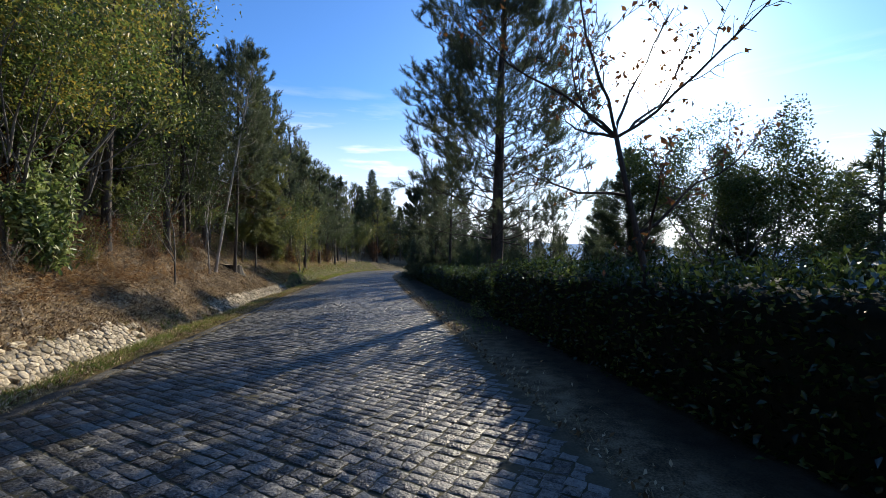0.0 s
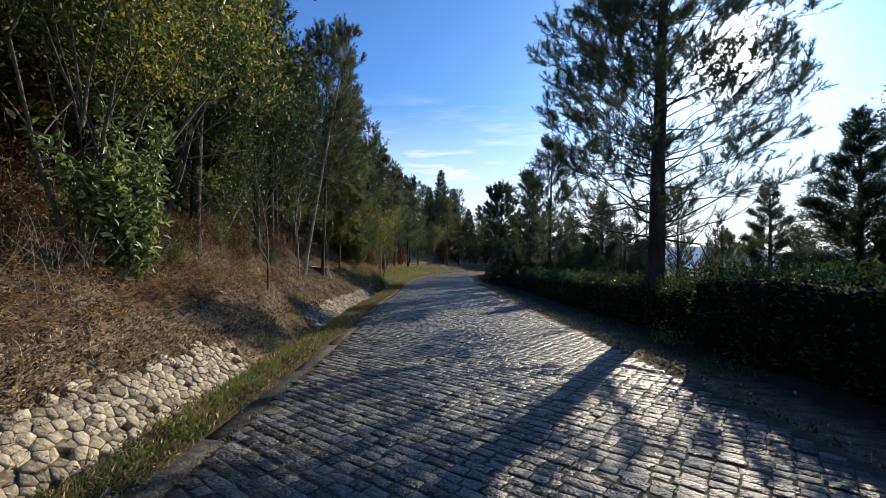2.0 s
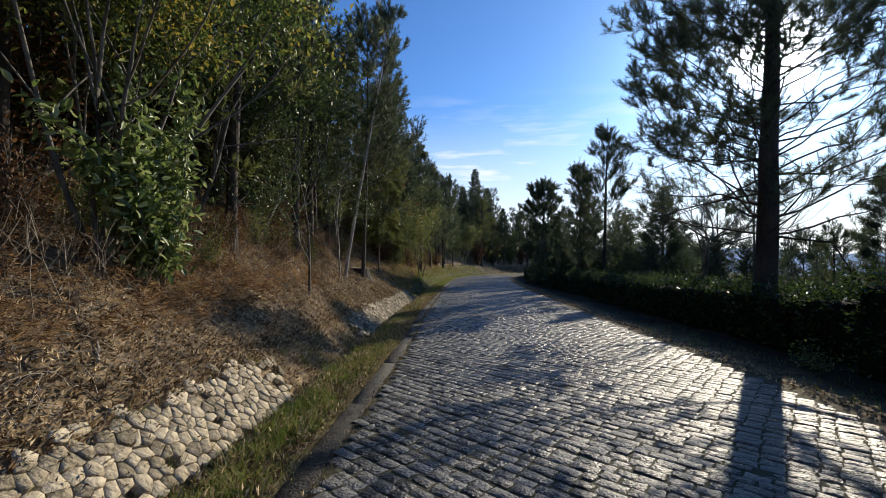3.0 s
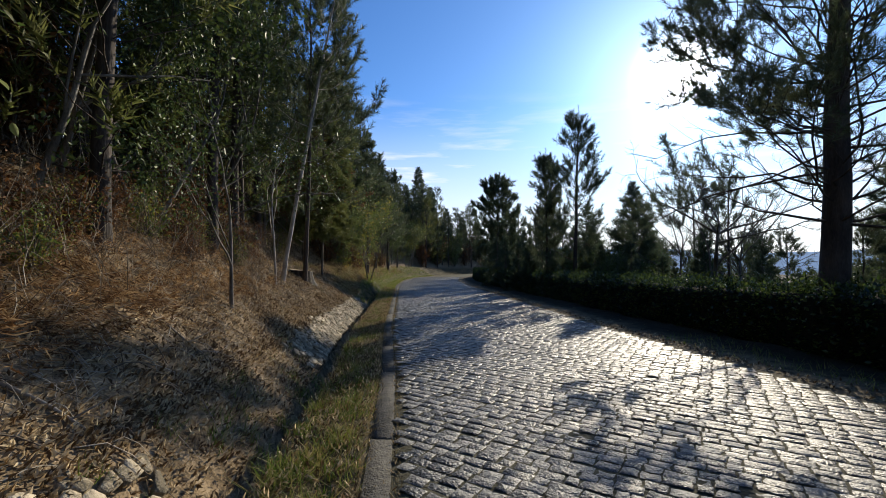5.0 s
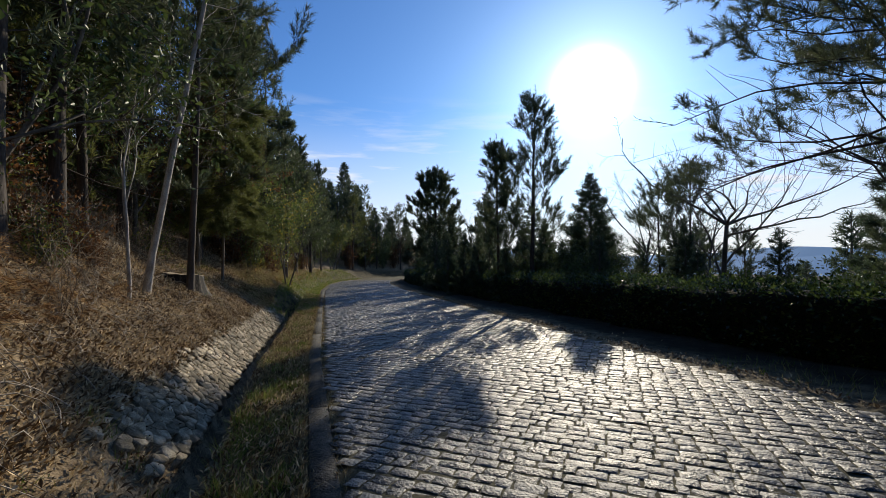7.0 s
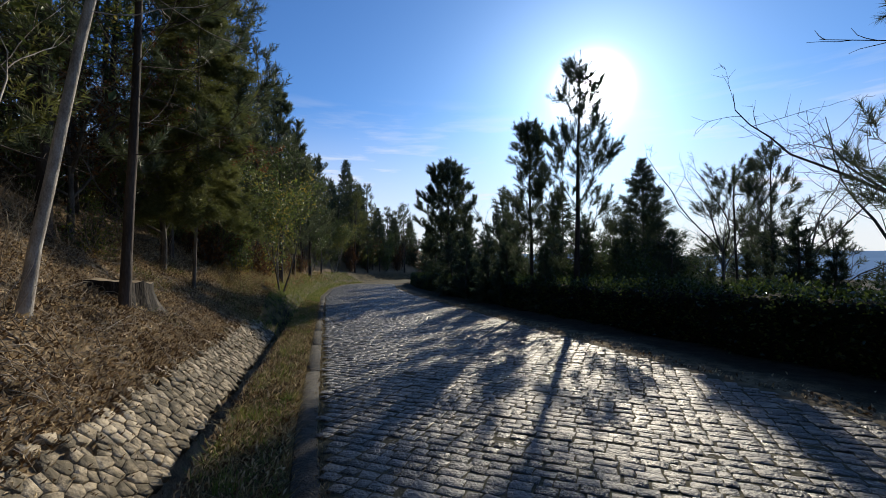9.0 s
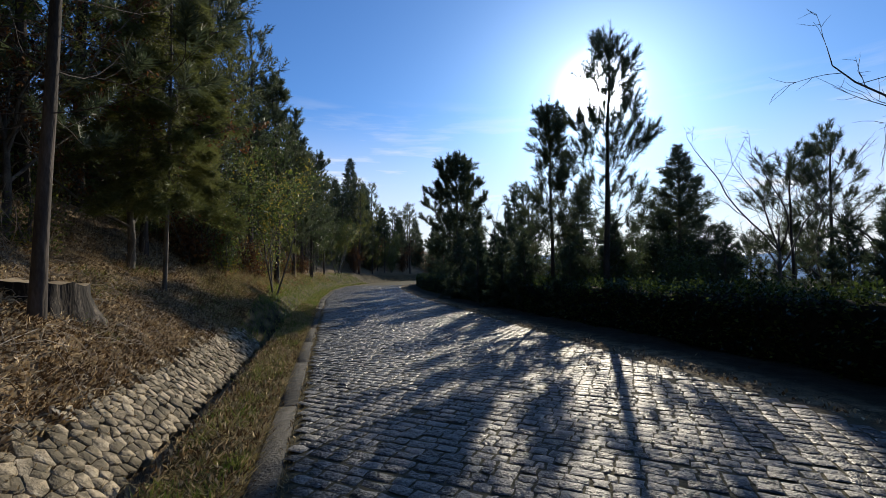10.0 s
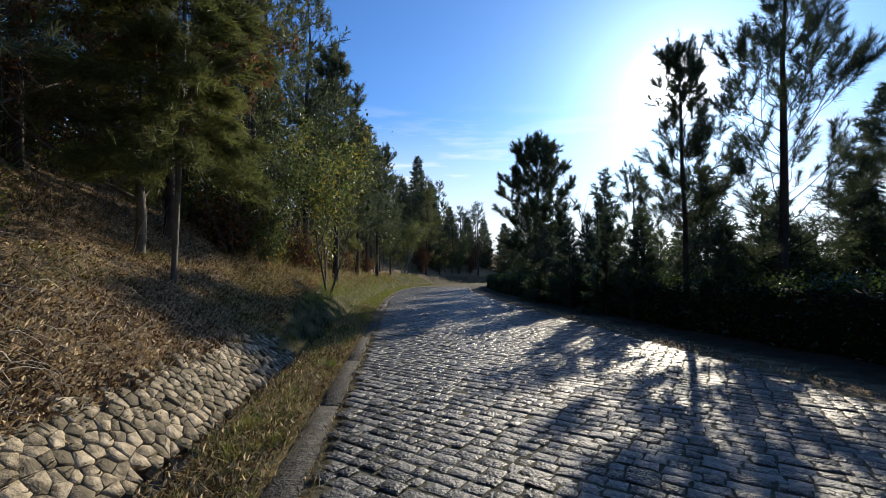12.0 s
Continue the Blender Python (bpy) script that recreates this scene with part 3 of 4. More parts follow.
# ---- hedge ----
def hedge(y0, y1, height, label, off):
    rng = np.random.default_rng(int(y0 * 10) + 900)
    root = thing("hedge", label, "hedge", "hedges", (kerb_x(y0) + off, y0, 0))
    ox, oy = kerb_x(y0) + off, y0
    ys = np.arange(y0, y1 + 0.01, 0.25)
    depth = 1.25
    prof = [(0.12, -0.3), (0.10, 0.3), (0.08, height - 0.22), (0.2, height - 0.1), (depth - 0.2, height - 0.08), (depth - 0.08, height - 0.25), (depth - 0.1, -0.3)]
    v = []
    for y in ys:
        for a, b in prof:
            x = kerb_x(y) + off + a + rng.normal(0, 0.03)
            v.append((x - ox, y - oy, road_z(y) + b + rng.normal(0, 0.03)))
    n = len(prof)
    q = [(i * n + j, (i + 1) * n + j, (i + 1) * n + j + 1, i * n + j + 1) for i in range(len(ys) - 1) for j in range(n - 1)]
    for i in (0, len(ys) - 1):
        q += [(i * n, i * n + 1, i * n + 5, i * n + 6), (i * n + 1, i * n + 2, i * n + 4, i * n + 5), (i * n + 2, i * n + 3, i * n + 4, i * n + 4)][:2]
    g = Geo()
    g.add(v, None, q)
    # Closed dark sheet without twigs; its colour paints the hedge's shaded inside.
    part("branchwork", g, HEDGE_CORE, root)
    L = y1 - y0
    N = int(L * (1100 if y0 < 20 else 500))
    yy = y0 + rng.random(N) * L
    side = rng.random(N)
    a = np.where(side < 0.45, rng.normal(0.06, 0.05, N), np.where(side < 0.9, rng.uniform(0, depth, N), depth + rng.normal(-0.03, 0.05, N)))
    top = height + 0.05 * np.sin(yy * 2.3) + 0.04 * np.sin(yy * 5.1 + 1) + 0.03 * np.sin(yy * 11)
    b = np.where((side >= 0.45) & (side < 0.9), top + rng.normal(-0.03, 0.06, N) + 0.05 * rng.random(N) ** 6 * 4, rng.uniform(0.02, 1, N) * top)
    p = np.stack([kerb_x(yy) + off + a - ox, yy - oy, road_z(yy) + b], 1)
    nor = np.where((side < 0.45)[:, None], np.array([-1, 0, 0.25]), np.where((side < 0.9)[:, None], np.array([0, 0, 1.0]), np.array([1, 0, 0.2])))
    gl = Geo()
    leaves(gl, rng, p, 0.085, 0.55, nor, 0.2)
    part("foliage", gl, HEDGE_LEAF, root)


hedge(-6.0, 11.45, 1.40, "clipped dark green laurel hedge along the road", 6.75)
hedge(11.95, 64.0, 1.08, "long clipped dark green hedge with glossy leaves", 7.05)

# ---- trees on the valley side ----
put(make_pine(3, 13.5, 0.23, 2.3, 4.5, (0.035, 0.0), whorl=0.29, per=6, rise=(0.08, 0.8), side=0.22, shoots=6, shoot=0.32, n=52, nl=0.135, nw=0.0042, inner=0.36, taper=0.5, dead=0.45, wild=0.24, low=0.72, skip=0.12, label="tall maritime pine with dark trunk rising from the hedge"), 1.8, 14.75, 0)
put(make_pine(11, 8.5, 0.10, 1.2, 2.5, whorl=0.50, per=6, rise=(0.45, 1.1), side=0.30, shoots=4, shoot=0.42, n=84, nl=0.18, nw=0.0042, inner=0.38, taper=0.62, dead=0.4, skip=0.22, label="slender young pine behind the hedge", leader=0.9), 0.45, 27.5, 40)
put(make_pine(12, 7.0, 0.07, 1.2, 1.5, whorl=0.36, per=6, rise=(0.45, 1.15), side=0.30, shoots=5, shoot=0.36, n=76, nl=0.17, nw=0.0042, inner=0.35, taper=0.5, label="thin young pine beside a taller one", leader=0.9), -0.5, 29.6, 10)
put(make_pine(13, 7.9, 0.15, 2.0, 2.7, whorl=0.48, per=6, rise=(0.35, 0.9), side=0.34, shoots=5, shoot=0.45, n=70, nl=0.24, nw=0.010, inner=0.3, taper=0.36, skip=0.12, label="bushy round-headed pine at the road bend"), -2.4, 41.5, 80)
PINE_SMALL = make_pine(14, 6.4, 0.07, 0.9, 1.7, whorl=0.55, per=5, rise=(0.4, 1.0), side=0.4, shoots=3, shoot=0.4, n=42, nl=0.2, nw=0.009, taper=0.5, label="small young pine on the slope behind the hedge")
put(PINE_SMALL, 6.9, 26.4, 10)
put(make_pine(15, 5.3, 0.05, 2.2, 1.25, whorl=0.45, per=5, rise=(0.35, 1.0), side=0.32, shoots=4, shoot=0.34, n=70, nl=0.16, nw=0.0045, inner=0.3, taper=0.3, label="bushy young pine beside a bare tree", leader=0.4), 5.3, 26.0, 10)
put(make_cypress(21, 6.3, 5.0, 22000, "dense dark conical cypress behind the hedge", spray=0.15, n=6, w=0.006, power=0.9, droop=0.05), 3.55, 28.5, 0)
put(make_cypress(22, 5.8, 4.0, 20000, "dense grey-green conical conifer behind the hedge", spray=0.14, n=6, w=0.006, power=0.8, droop=0.05), 6.1, 13.9, 0)
put(make_cypress(23, 5.6, 3.4, 7000, "loose young fir standing on the slope", droop=0.0, spray=0.2, w=0.006, limbs=16), 7.2, 19.2, 0)
CYP_A = put(make_cypress(25, 6.2, 4.2, 3400, "dark conical cypress on the slope", spray=0.24, n=3, w=0.022, limbs=22), 3.0, 35.0, 0)
CYP_B = put(make_cypress(26, 5.8, 4.0, 3400, "grey-green conifer on the slope", spray=0.24, n=3, w=0.022, limbs=22), 9.5, 4.0, 0)
FIR_A = put(make_cypress(27, 5.6, 3.2, 2800, "loose green fir on the slope", droop=0.0, spray=0.26, n=3, w=0.018, limbs=14), 11.0, 23.5, 0)
FIR_B = put(make_cypress(24, 5.2, 2.8, 2800, "loose young conifer behind the hedge", droop=0.0, spray=0.26, n=3, w=0.018, limbs=14), 5.6, 31.5, 0)
BARE = put(make_open_tree(31, 2.6, 0.06, 7, 3.6, "bare leafless young tree on the slope", rise=(0.7, 1.35), twigs=8, low_limbs=3), 4.5, 25.7, 60)
put(make_open_tree(32, 2.5, 0.065, 9, 3.6, "bare leafless spreading tree behind the hedge", lean=(0.1, 0), rise=(0.15, 1.1), twigs=8, low_limbs=3), 2.1, 19.1, 0)
put(make_open_tree(133, 3.05, 0.047, 10, 2.0, "half-bare oak with a few curled russet leaves", lean=(-0.18, 0.03), rise=(0.05, 1.2), twigs=8, leaf_count=520, leaf=LEAF_RED, leaf_size=0.085, low_limbs=3, bark=BARK_PINE, name="oak_tree"), 2.7, 5.1, 0)
put(make_broadleaf(34, 6.0, 0.1, 2, 16000, LEAF_GLOSSY, 0.08, "dense evergreen tree behind the hedge", spread=0.5, low=0.1), 9.0, 13.0, 0)
put(make_broadleaf(35, 5.6, 0.09, 3, 30000, LEAF_GLOSSY, 0.08, "dense grey-green evergreen tree behind the hedge", spread=0.5, low=0.08, scatter=0.6), 7.4, 10.6, 0)
rng = np.random.default_rng(77)
for x, y, k, sc in ((9.2, 15.5, 0, 0.75), (10.5, 18.5, 1, 0.8), (10.6, 30.5, 4, 0.8), (1.6, 32.5, 2, 0.8), (0.4, 35.2, 4, 0.8), (2.2, 44.4, 2, 1.5), (-0.8, 37.6, 3, 0.75), (-1.2, 46.0, 0, 1.0), (0.6, 40.5, 4, 0.85),
                    (-1.9, 50.5, 4, 1.0), (0.5, 49.0, 1, 1.0), (-1.8, 55.0, 2, 1.1), (0.8, 54.0, 4, 1.2), (-2.0, 60.5, 0, 1.0), (0.2, 63.0, 4, 1.3), (8.5, 0.5, 0, 1.0), (10, -4, 4, 1.1), (4.0, 38.5, 1, 0.9), (7.5, 34.0, 2, 0.9),
                    (13, 27, 0, 0.7), (12.5, 33.0, 4, 1.0), (14.5, 20.5, 2, 1.0), (1.5, 68.0, 0, 1.2), (4.0, 31.2, 4, 0.5), (2.0, 24.6, 2, 0.5), (-0.2, 33.0, 2, 0.65), (4.9, 17.6, 4, 0.45), (12.5, 13.0, 0, 0.9), (11.5, 9.0, 1, 0.9), (13, 5, 0, 1.0),
                    (-0.7, 27.6, 2, 0.45), (1.6, 29.2, 2, 0.7), (2.3, 30.9, 3, 0.8), (-1.7, 32.0, 3, 0.6), (-2.3, 34.6, 2, 0.6), (1.4, 26.6, 3, 0.5), (-1.3, 30.4, 3, 0.6), (5.0, 29.8, 2, 0.6), (4.6, 26.4, 3, 0.5), (2.2, 22.2, 3, 0.4), (3.7, 22.4, 3, 0.62), (4.4, 23.8, 2, 0.6), (3.0, 20.9, 3, 0.42), (8.9, 12.3, 0, 0.85), (7.9, 11.4, 2, 0.8), (10.5, 11.0, 1, 1.0), (9.4, 9.0, 0, 0.9), (3.2, 18.6, 2, 0.42),
                    (-2.6, 38.0, 0, 0.6), (5.4, 33.4, 3, 0.75), (6.6, 36.2, 4, 0.85), (8.6, 37.4, 2, 0.9), (10.4, 35.6, 0, 0.8), (7.4, 30.8, 2, 0.7), (9.6, 26.6, 4, 0.8), (11.4, 28.4, 3, 0.8), (3.2, 28.6, 3, 0.6), (8.6, 30.0, 3, 0.7), (9.4, 21.6, 0, 0.6), (16, 30, 0, 0.9), (18, 36, 1, 1.1), (15, 40, 0, 1.2), (20, 44, 4, 1.4), (24, 34, 0, 1.2), (22, 25, 1, 1.2), (19, 18, 0, 1.1), (27, 48, 0, 1.5), (12, 44, 2, 1.2), (9, 40, 0, 1.0), (8, 50, 1, 1.2), (14, 52, 0, 1.4), (6.5, 58, 4, 1.4)):
    copy_at((CYP_A, CYP_B, FIR_A, FIR_B, PINE_SMALL)[k], x, y, rng.uniform(0, 360), sc * rng.uniform(0.92, 1.06))
copy_at(BARE, 8.6, 28.3, 120, 1.1)
copy_at(BARE, 6.2, 24.4, 200, 1.0)
copy_at(BARE, 0.6, 42.6, 60, 1.35)
HOLLY = put(make_shrub(51, 1.25, 0.4, 1300, LEAF_LAUREL, 0.06, "glossy holly bush sprouting through the hedge"), -0.35, 25.9)
GREENERY = put(make_shrub(52, 1.6, 1.5, 2600, LEAF_GLOSSY, 0.09, "leafy evergreen shrub behind the hedge"), 4.2, 15.8)
THICKET = put(make_shrub(56, 2.7, 0.75, 3600, LEAF_GLOSSY, 0.09, "tall dense evergreen bush behind the hedge", stems=16), 1.15, 25.4)
for i in range(30):
    y = 25.6 + i * 0.9 + rng.uniform(-0.4, 0.4)
    copy_at(THICKET, float(kerb_x(y)) + 9.2 + rng.uniform(0, 2.6), y, rng.uniform(0, 360), rng.uniform(0.75, 1.2))
for i in range(14):
    y = 5.0 + i * 1.1 + rng.uniform(-0.4, 0.4)
    copy_at(THICKET, float(kerb_x(y)) + 12.2 + rng.uniform(0, 3.0), y, rng.uniform(0, 360), rng.uniform(0.7, 1.0))
put(make_shrub(55, 0.55, 0.3, 260, LEAF_LAUREL, 0.07, "small sunlit shrub at the end of the hedge"), 0.95, 11.5)
for i in range(26):
    y = 4 + i * 2.3 + rng.uniform(-0.5, 0.5)
    copy_at(GREENERY, float(kerb_x(y)) + HEDGE_W + 1.7 + rng.uniform(0, 1.3), y, rng.uniform(0, 360), rng.uniform(0.7, 1.15))

# ---- trees on the bank ----
put(make_broadleaf(41, 7.6, 0.07, 6, 20000, LEAF, 0.105, "many-stemmed leafy tree with yellowing top", spread=0.5, depth=3, low=0.42, lean=(0.12, 0.0)), -9.3, 9.0, 0)
put(make_shrub(42, 3.3, 0.34, 3600, LEAF_LAUREL, 0.15, "tall glossy laurel among dry bracken", stems=12, aspect=0.42, oval=True), -8.6, 9.3)
put(make_broadleaf(43, 5.2, 0.035, 1, 2600, LEAF_GLOSSY, 0.07, "slim evergreen oak sapling on the bank", spread=0.55, low=0.3), -8.55, 13.5, 0)
put(make_pine(44, 9.5, 0.052, 3.4, 2.0, (0.17, 0.0), whorl=0.5, per=4, side=0.4, shoots=3, shoot=0.4, n=70, nl=0.18, nw=0.006, label="pale-barked leaning young pine on the bank", bark=BARK_PALE, dead=0.9), -9.95, 18.4, 0)
put(make_pine(45, 10.5, 0.065, 2.4, 3.0, (0.035, 0.0), whorl=0.42, per=5, rise=(0.05, 0.8), side=0.36, shoots=4, shoot=0.4, n=70, nl=0.18, nw=0.006, label="straight dark pine beside the stump", dead=0.6, taper=0.5), -10.05, 20.35, 0)
put(make_broadleaf(46, 6.5, 0.035, 1, 700, LEAF_GLOSSY, 0.07, "thin pale birch sapling on the bank", spread=0.3, bark=BARK_PALE, depth=3), -9.75, 17.6, 0)
OLIVE = put(make_cypress(47, 10.0, 4.4, 20000, "tall feathery olive-green conifer on the bank", NEEDLE_OLIVE, base=0.2, droop=0.3, spray=0.2, power=0.6, n=6, w=0.007, trunk_r=0.04, limbs=16), -11.2, 25.2, 0)
put(make_shrub(48, 4.4, 0.75, 7000, LEAF_LAUREL, 0.075, "shiny ivy-covered shrub on the bank", stems=14), -11.7, 29.4)
put(make_open_tree(49, 2.1, 0.085, 11, 3.4, "small grey-barked oak with sparse russet leaves", rise=(0.2, 1.35), twigs=8, leaf_count=3200, leaf=LEAF_RED, leaf_size=0.085, low_limbs=4, name="oak_tree"), -12.25, 25.7, 0)
put(make_open_tree(149, 1.6, 0.07, 9, 3.0, "small bare oak with a few russet leaves", rise=(0.3, 1.35), twigs=8, leaf_count=2200, leaf=LEAF_RED, leaf_size=0.085, low_limbs=3, name="oak_tree"), -12.9, 23.3, 70)
LPINE = put(make_pine(50, 9.6, 0.11, 1.6, 2.5, whorl=0.5, per=6, rise=(0.3, 1.0), side=0.4, shoots=4, shoot=0.42, n=44, nl=0.22, nw=0.011, label="full young pine on the grassy bank", taper=0.6), -11.75, 35.9, 0)
PINE_F = [make_pine(60 + i, h, 0.12, f, r, whorl=0.55, per=5, rise=(0.1, 0.9), side=0.62, shoots=3, shoot=0.48, n=18, nl=0.21, nw=0.017, needle=nm, label=lb, dead=0.4, taper=0.6)
          for i, (h, f, r, nm, lb) in enumerate(((11.0, 2.4, 2.5, NEEDLE, "tall dark forest pine on the bank"), (9.5, 1.4, 2.3, NEEDLE, "bushy forest pine on the bank"), (10.5, 1.0, 2.2, NEEDLE_OLIVE, "olive-green forest pine on the bank")))]
OAK_F = [make_broadleaf(70, 6.5, 0.09, 2, 3200, LEAF_GLOSSY, 0.13, "dark evergreen tree in the forest edge", spread=0.5, low=0.12), make_broadleaf(71, 5.5, 0.07, 3, 2900, LEAF, 0.13, "olive-leaved tree in the forest edge", spread=0.5, low=0.1)]
UNDERWOOD = [put(make_shrub(84, 2.6, 0.8, 1600, LEAF_GLOSSY, 0.14, "dense dark evergreen thicket under the pines", stems=14), -13.6, 12.6), put(make_shrub(85, 2.8, 0.9, 1500, LEAF_RED, 0.14, "tangled russet thicket under the pines", stems=18), -13.4, 18.9)]
put(PINE_F[0], -10.6, 16.2, 0, 1.0)
put(PINE_F[1], -12.6, 22.2, 50, 1.0)
put(PINE_F[2], -12.3, 30.0, 0, 1.0)
put(OAK_F[0], -10.8, 12.2, 0, 1.0)
put(OAK_F[1], -10.6, 31.5, 0, 0.9)
rng = np.random.default_rng(5)
spots = []
while len(spots) < 205:
    y = rng.uniform(-8, 34) if rng.random() < 0.6 else rng.uniform(34, 92)
    w = -rng.uniform(4.3, 9.0) if rng.random() < 0.68 else -rng.uniform(9, 24)
    if y > 26 and rng.random() < 0.45:
        w = -rng.uniform(2.7, 5.0)
    if (w > -5.2 and 7 < y < 11) or (w > -6.3 and 20.5 < y < 28.5) or (w > -5.0 and 2 < y < 7):
        continue
    x = float(kerb_x(y)) + w
    if x > -2.5 and y < 60:
        continue
    if min(((x - a) ** 2 + (y - b) ** 2 for a, b in spots), default=9) < 1.2:
        continue
    spots.append((x, y))
    u = rng.random()
    ob = PINE_F[0] if u < 0.3 else PINE_F[1] if u < 0.5 else PINE_F[2] if u < 0.7 else OAK_F[0] if u < 0.87 else OAK_F[1]
    copy_at(ob, x, y, rng.uniform(0, 360), rng.uniform(0.75, 1.15))
for x, y, k, sc in ((-14.2, 25.2, 2, 1.0), (-15.0, 28.0, 1, 1.1), (-13.9, 31.0, 2, 1.0), (-15.6, 22.6, 1, 1.0), (-13.9, 20.6, 2, 0.95), (-16.5, 25.5, 2, 1.1), (-12.9, 27.4, 1, 0.8), (-13.2, 17.6, 2, 1.0), (-12.2, 14.5, 2, 0.9), (-12.6, 11.5, 1, 1.0), (-13.5, 8.0, 2, 1.0), (-12.0, 5.0, 1, 1.0)):
    copy_at(PINE_F[k], x, y, rng.uniform(0, 360), sc)
for i in range(70):
    y = rng.uniform(-4, 40)
    copy_at(UNDERWOOD[int(rng.integers(0, 2))], float(kerb_x(y)) - rng.uniform(6.5 if not 19.5 < y < 29 else 7.5, 13), y, rng.uniform(0, 360), rng.uniform(0.8, 1.5))
# Unseen trees behind the start, added to keep rear skylight off the foliage.
for i in range(52):
    y = -9.0 - 27.0 * (i + rng.random()) / 52
    w = -rng.uniform(3.6, 13) if i % 3 else rng.uniform(8.6, 17)
    copy_at(OAK_F[0] if i % 4 == 1 else PINE_F[i % 3], float(kerb_x(y)) + w, y, rng.uniform(0, 360), rng.uniform(0.9, 1.25))
copy_at(LPINE, -13.2, 45.0, 70, 1.0)
copy_at(LPINE, -13.6, 53.0, 150, 1.1)
copy_at(OLIVE, -13.4, 41.0, 90, 0.8)
put(make_cypress(53, 15.0, 4.2, 6000, "tall narrow dark cypress beyond the bend", base=0.0, spray=0.4, power=0.5, n=5, w=0.03, trunk_r=0.2), -13.4, 79.5)
CYP_FAR = make_cypress(54, 9.0, 4.0, 4000, "dark conifer closing the view at the bend", base=0.0, spray=0.4, power=0.6, n=5, w=0.03, trunk_r=0.2)
put(CYP_FAR, -11.6, 84.0)
for i in range(46):
    y = rng.uniform(58, 98)
    copy_at(UNDERWOOD[i % 2], float(kerb_x(y)) + (8.2 + rng.uniform(0, 5) if i % 3 else -2.8 - rng.uniform(0, 4)), y, rng.uniform(0, 360), rng.uniform(1.2, 2.2))
for x, y, sc in ((-9.0, 88, 1.0), (-6.0, 92, 0.9), (-14.5, 74, 0.9), (-3.0, 96, 1.0), (-16, 82, 1.2), (1.0, 99, 1.1), (-12.5, 92, 1.3)):
    copy_at(CYP_FAR, x, y, rng.uniform(0, 360), sc)


def stump():
    """A sawn stump with ridged, flaring roots and a paler cut face."""
    rng = np.random.default_rng(8)
    root = thing("tree_stump", "weathered sawn tree stump with flaring bark", "stump")
    n, g = 28, Geo()
    ang = np.linspace(0, 2 * np.pi, n, endpoint=False)
    ridge = 1 + 0.10 * np.sin(ang * 5 + 1) + 0.07 * np.sin(ang * 11) + rng.normal(0, 0.03, n)
    rings = []
    for zz, r in ((-0.35, 0.74), (-0.08, 0.62), (0.08, 0.53), (0.26, 0.49), (0.44, 0.48)):
        k = 1 + (ridge - 1) * (1.6 if zz < 0.1 else 1.0)
        rings.append(np.stack([np.cos(ang) * r * k, np.sin(ang) * r * k, np.full(n, zz) + (0.05 * np.cos(ang + 2.2) + rng.normal(0, 0.012, n) if zz > 0.4 else 0)], 1))
    i, j = np.meshgrid(np.arange(4), np.arange(n), indexing="ij")
    j2 = (j + 1) % n
    g.add(np.concatenate(rings), None, np.stack([i * n + j, i * n + j2, (i + 1) * n + j2, (i + 1) * n + j], -1).reshape(-1, 4))
    part("bark", g, BARK_STUMP, root)
    c = Geo()
    top = rings[-1].copy()
    inner = top * np.array([0.5, 0.5, 1]) + np.array([0, 0, 0.012])
    v = np.concatenate([top, inner, [[0, 0, 0.43]]])
    q = [(k, (k + 1) % n, n + (k + 1) % n, n + k) for k in range(n)]
    c.add(v, [(n + k, n + (k + 1) % n, 2 * n) for k in range(n)], q)
    part("cut_face", c, CUT_WOOD, root, "pale sawn top")
    return root


put(stump(), -10.65, 21.1, 20, 1.05, 0.26)

UNDER = [put(make_shrub(81, 1.5, 0.7, 1100, LEAF_RED, 0.09, "russet twiggy undergrowth bush on the bank", stems=16), -10.9, 10.6), put(make_shrub(82, 1.7, 0.7, 1200, LEAF_GLOSSY, 0.085, "dark evergreen undergrowth bush on the bank", stems=14), -11.6, 15.2),
         put(make_shrub(83, 1.3, 0.8, 1000, LEAF, 0.07, "olive undergrowth bush on the bank", stems=14), -12.2, 23.0)]
rng = np.random.default_rng(44)
for i in range(95):
    y = rng.uniform(-3, 36)
    w = -rng.uniform(6.6 if y > 19.5 else 4.7, 9.5) if y < 28 else -rng.uniform(3.6, 8.0)
    copy_at(UNDER[int(rng.integers(0, 3))], float(kerb_x(y)) + w, y, rng.uniform(0, 360), rng.uniform(0.6, 1.25))

for i in range(18):
    y = 9.6 + i * 0.5 + rng.uniform(-0.3, 0.3)
    copy_at(UNDER[0 if i % 3 else 2], float(kerb_x(y)) - rng.uniform(3.7, 5.2), y, rng.uniform(0, 360), rng.uniform(0.45, 0.85))
for i in range(34):
    y = 28.5 + i * 0.75 + rng.uniform(-0.4, 0.4)
    copy_at(UNDER[int(rng.integers(0, 3))], float(kerb_x(y)) - rng.uniform(2.7, 4.2), y, rng.uniform(0, 360), rng.uniform(0.8, 1.5))

# ---- undergrowth and litter ----


def on_ground(x, y, lift=0.0):
    return np.stack([x, y, ground_z(x, y) + lift], 1)


def stuff(name, geo, mat, label, category):
    return tagged(new(name, geo.mesh(name, mat)), label, category, kind="stuff")


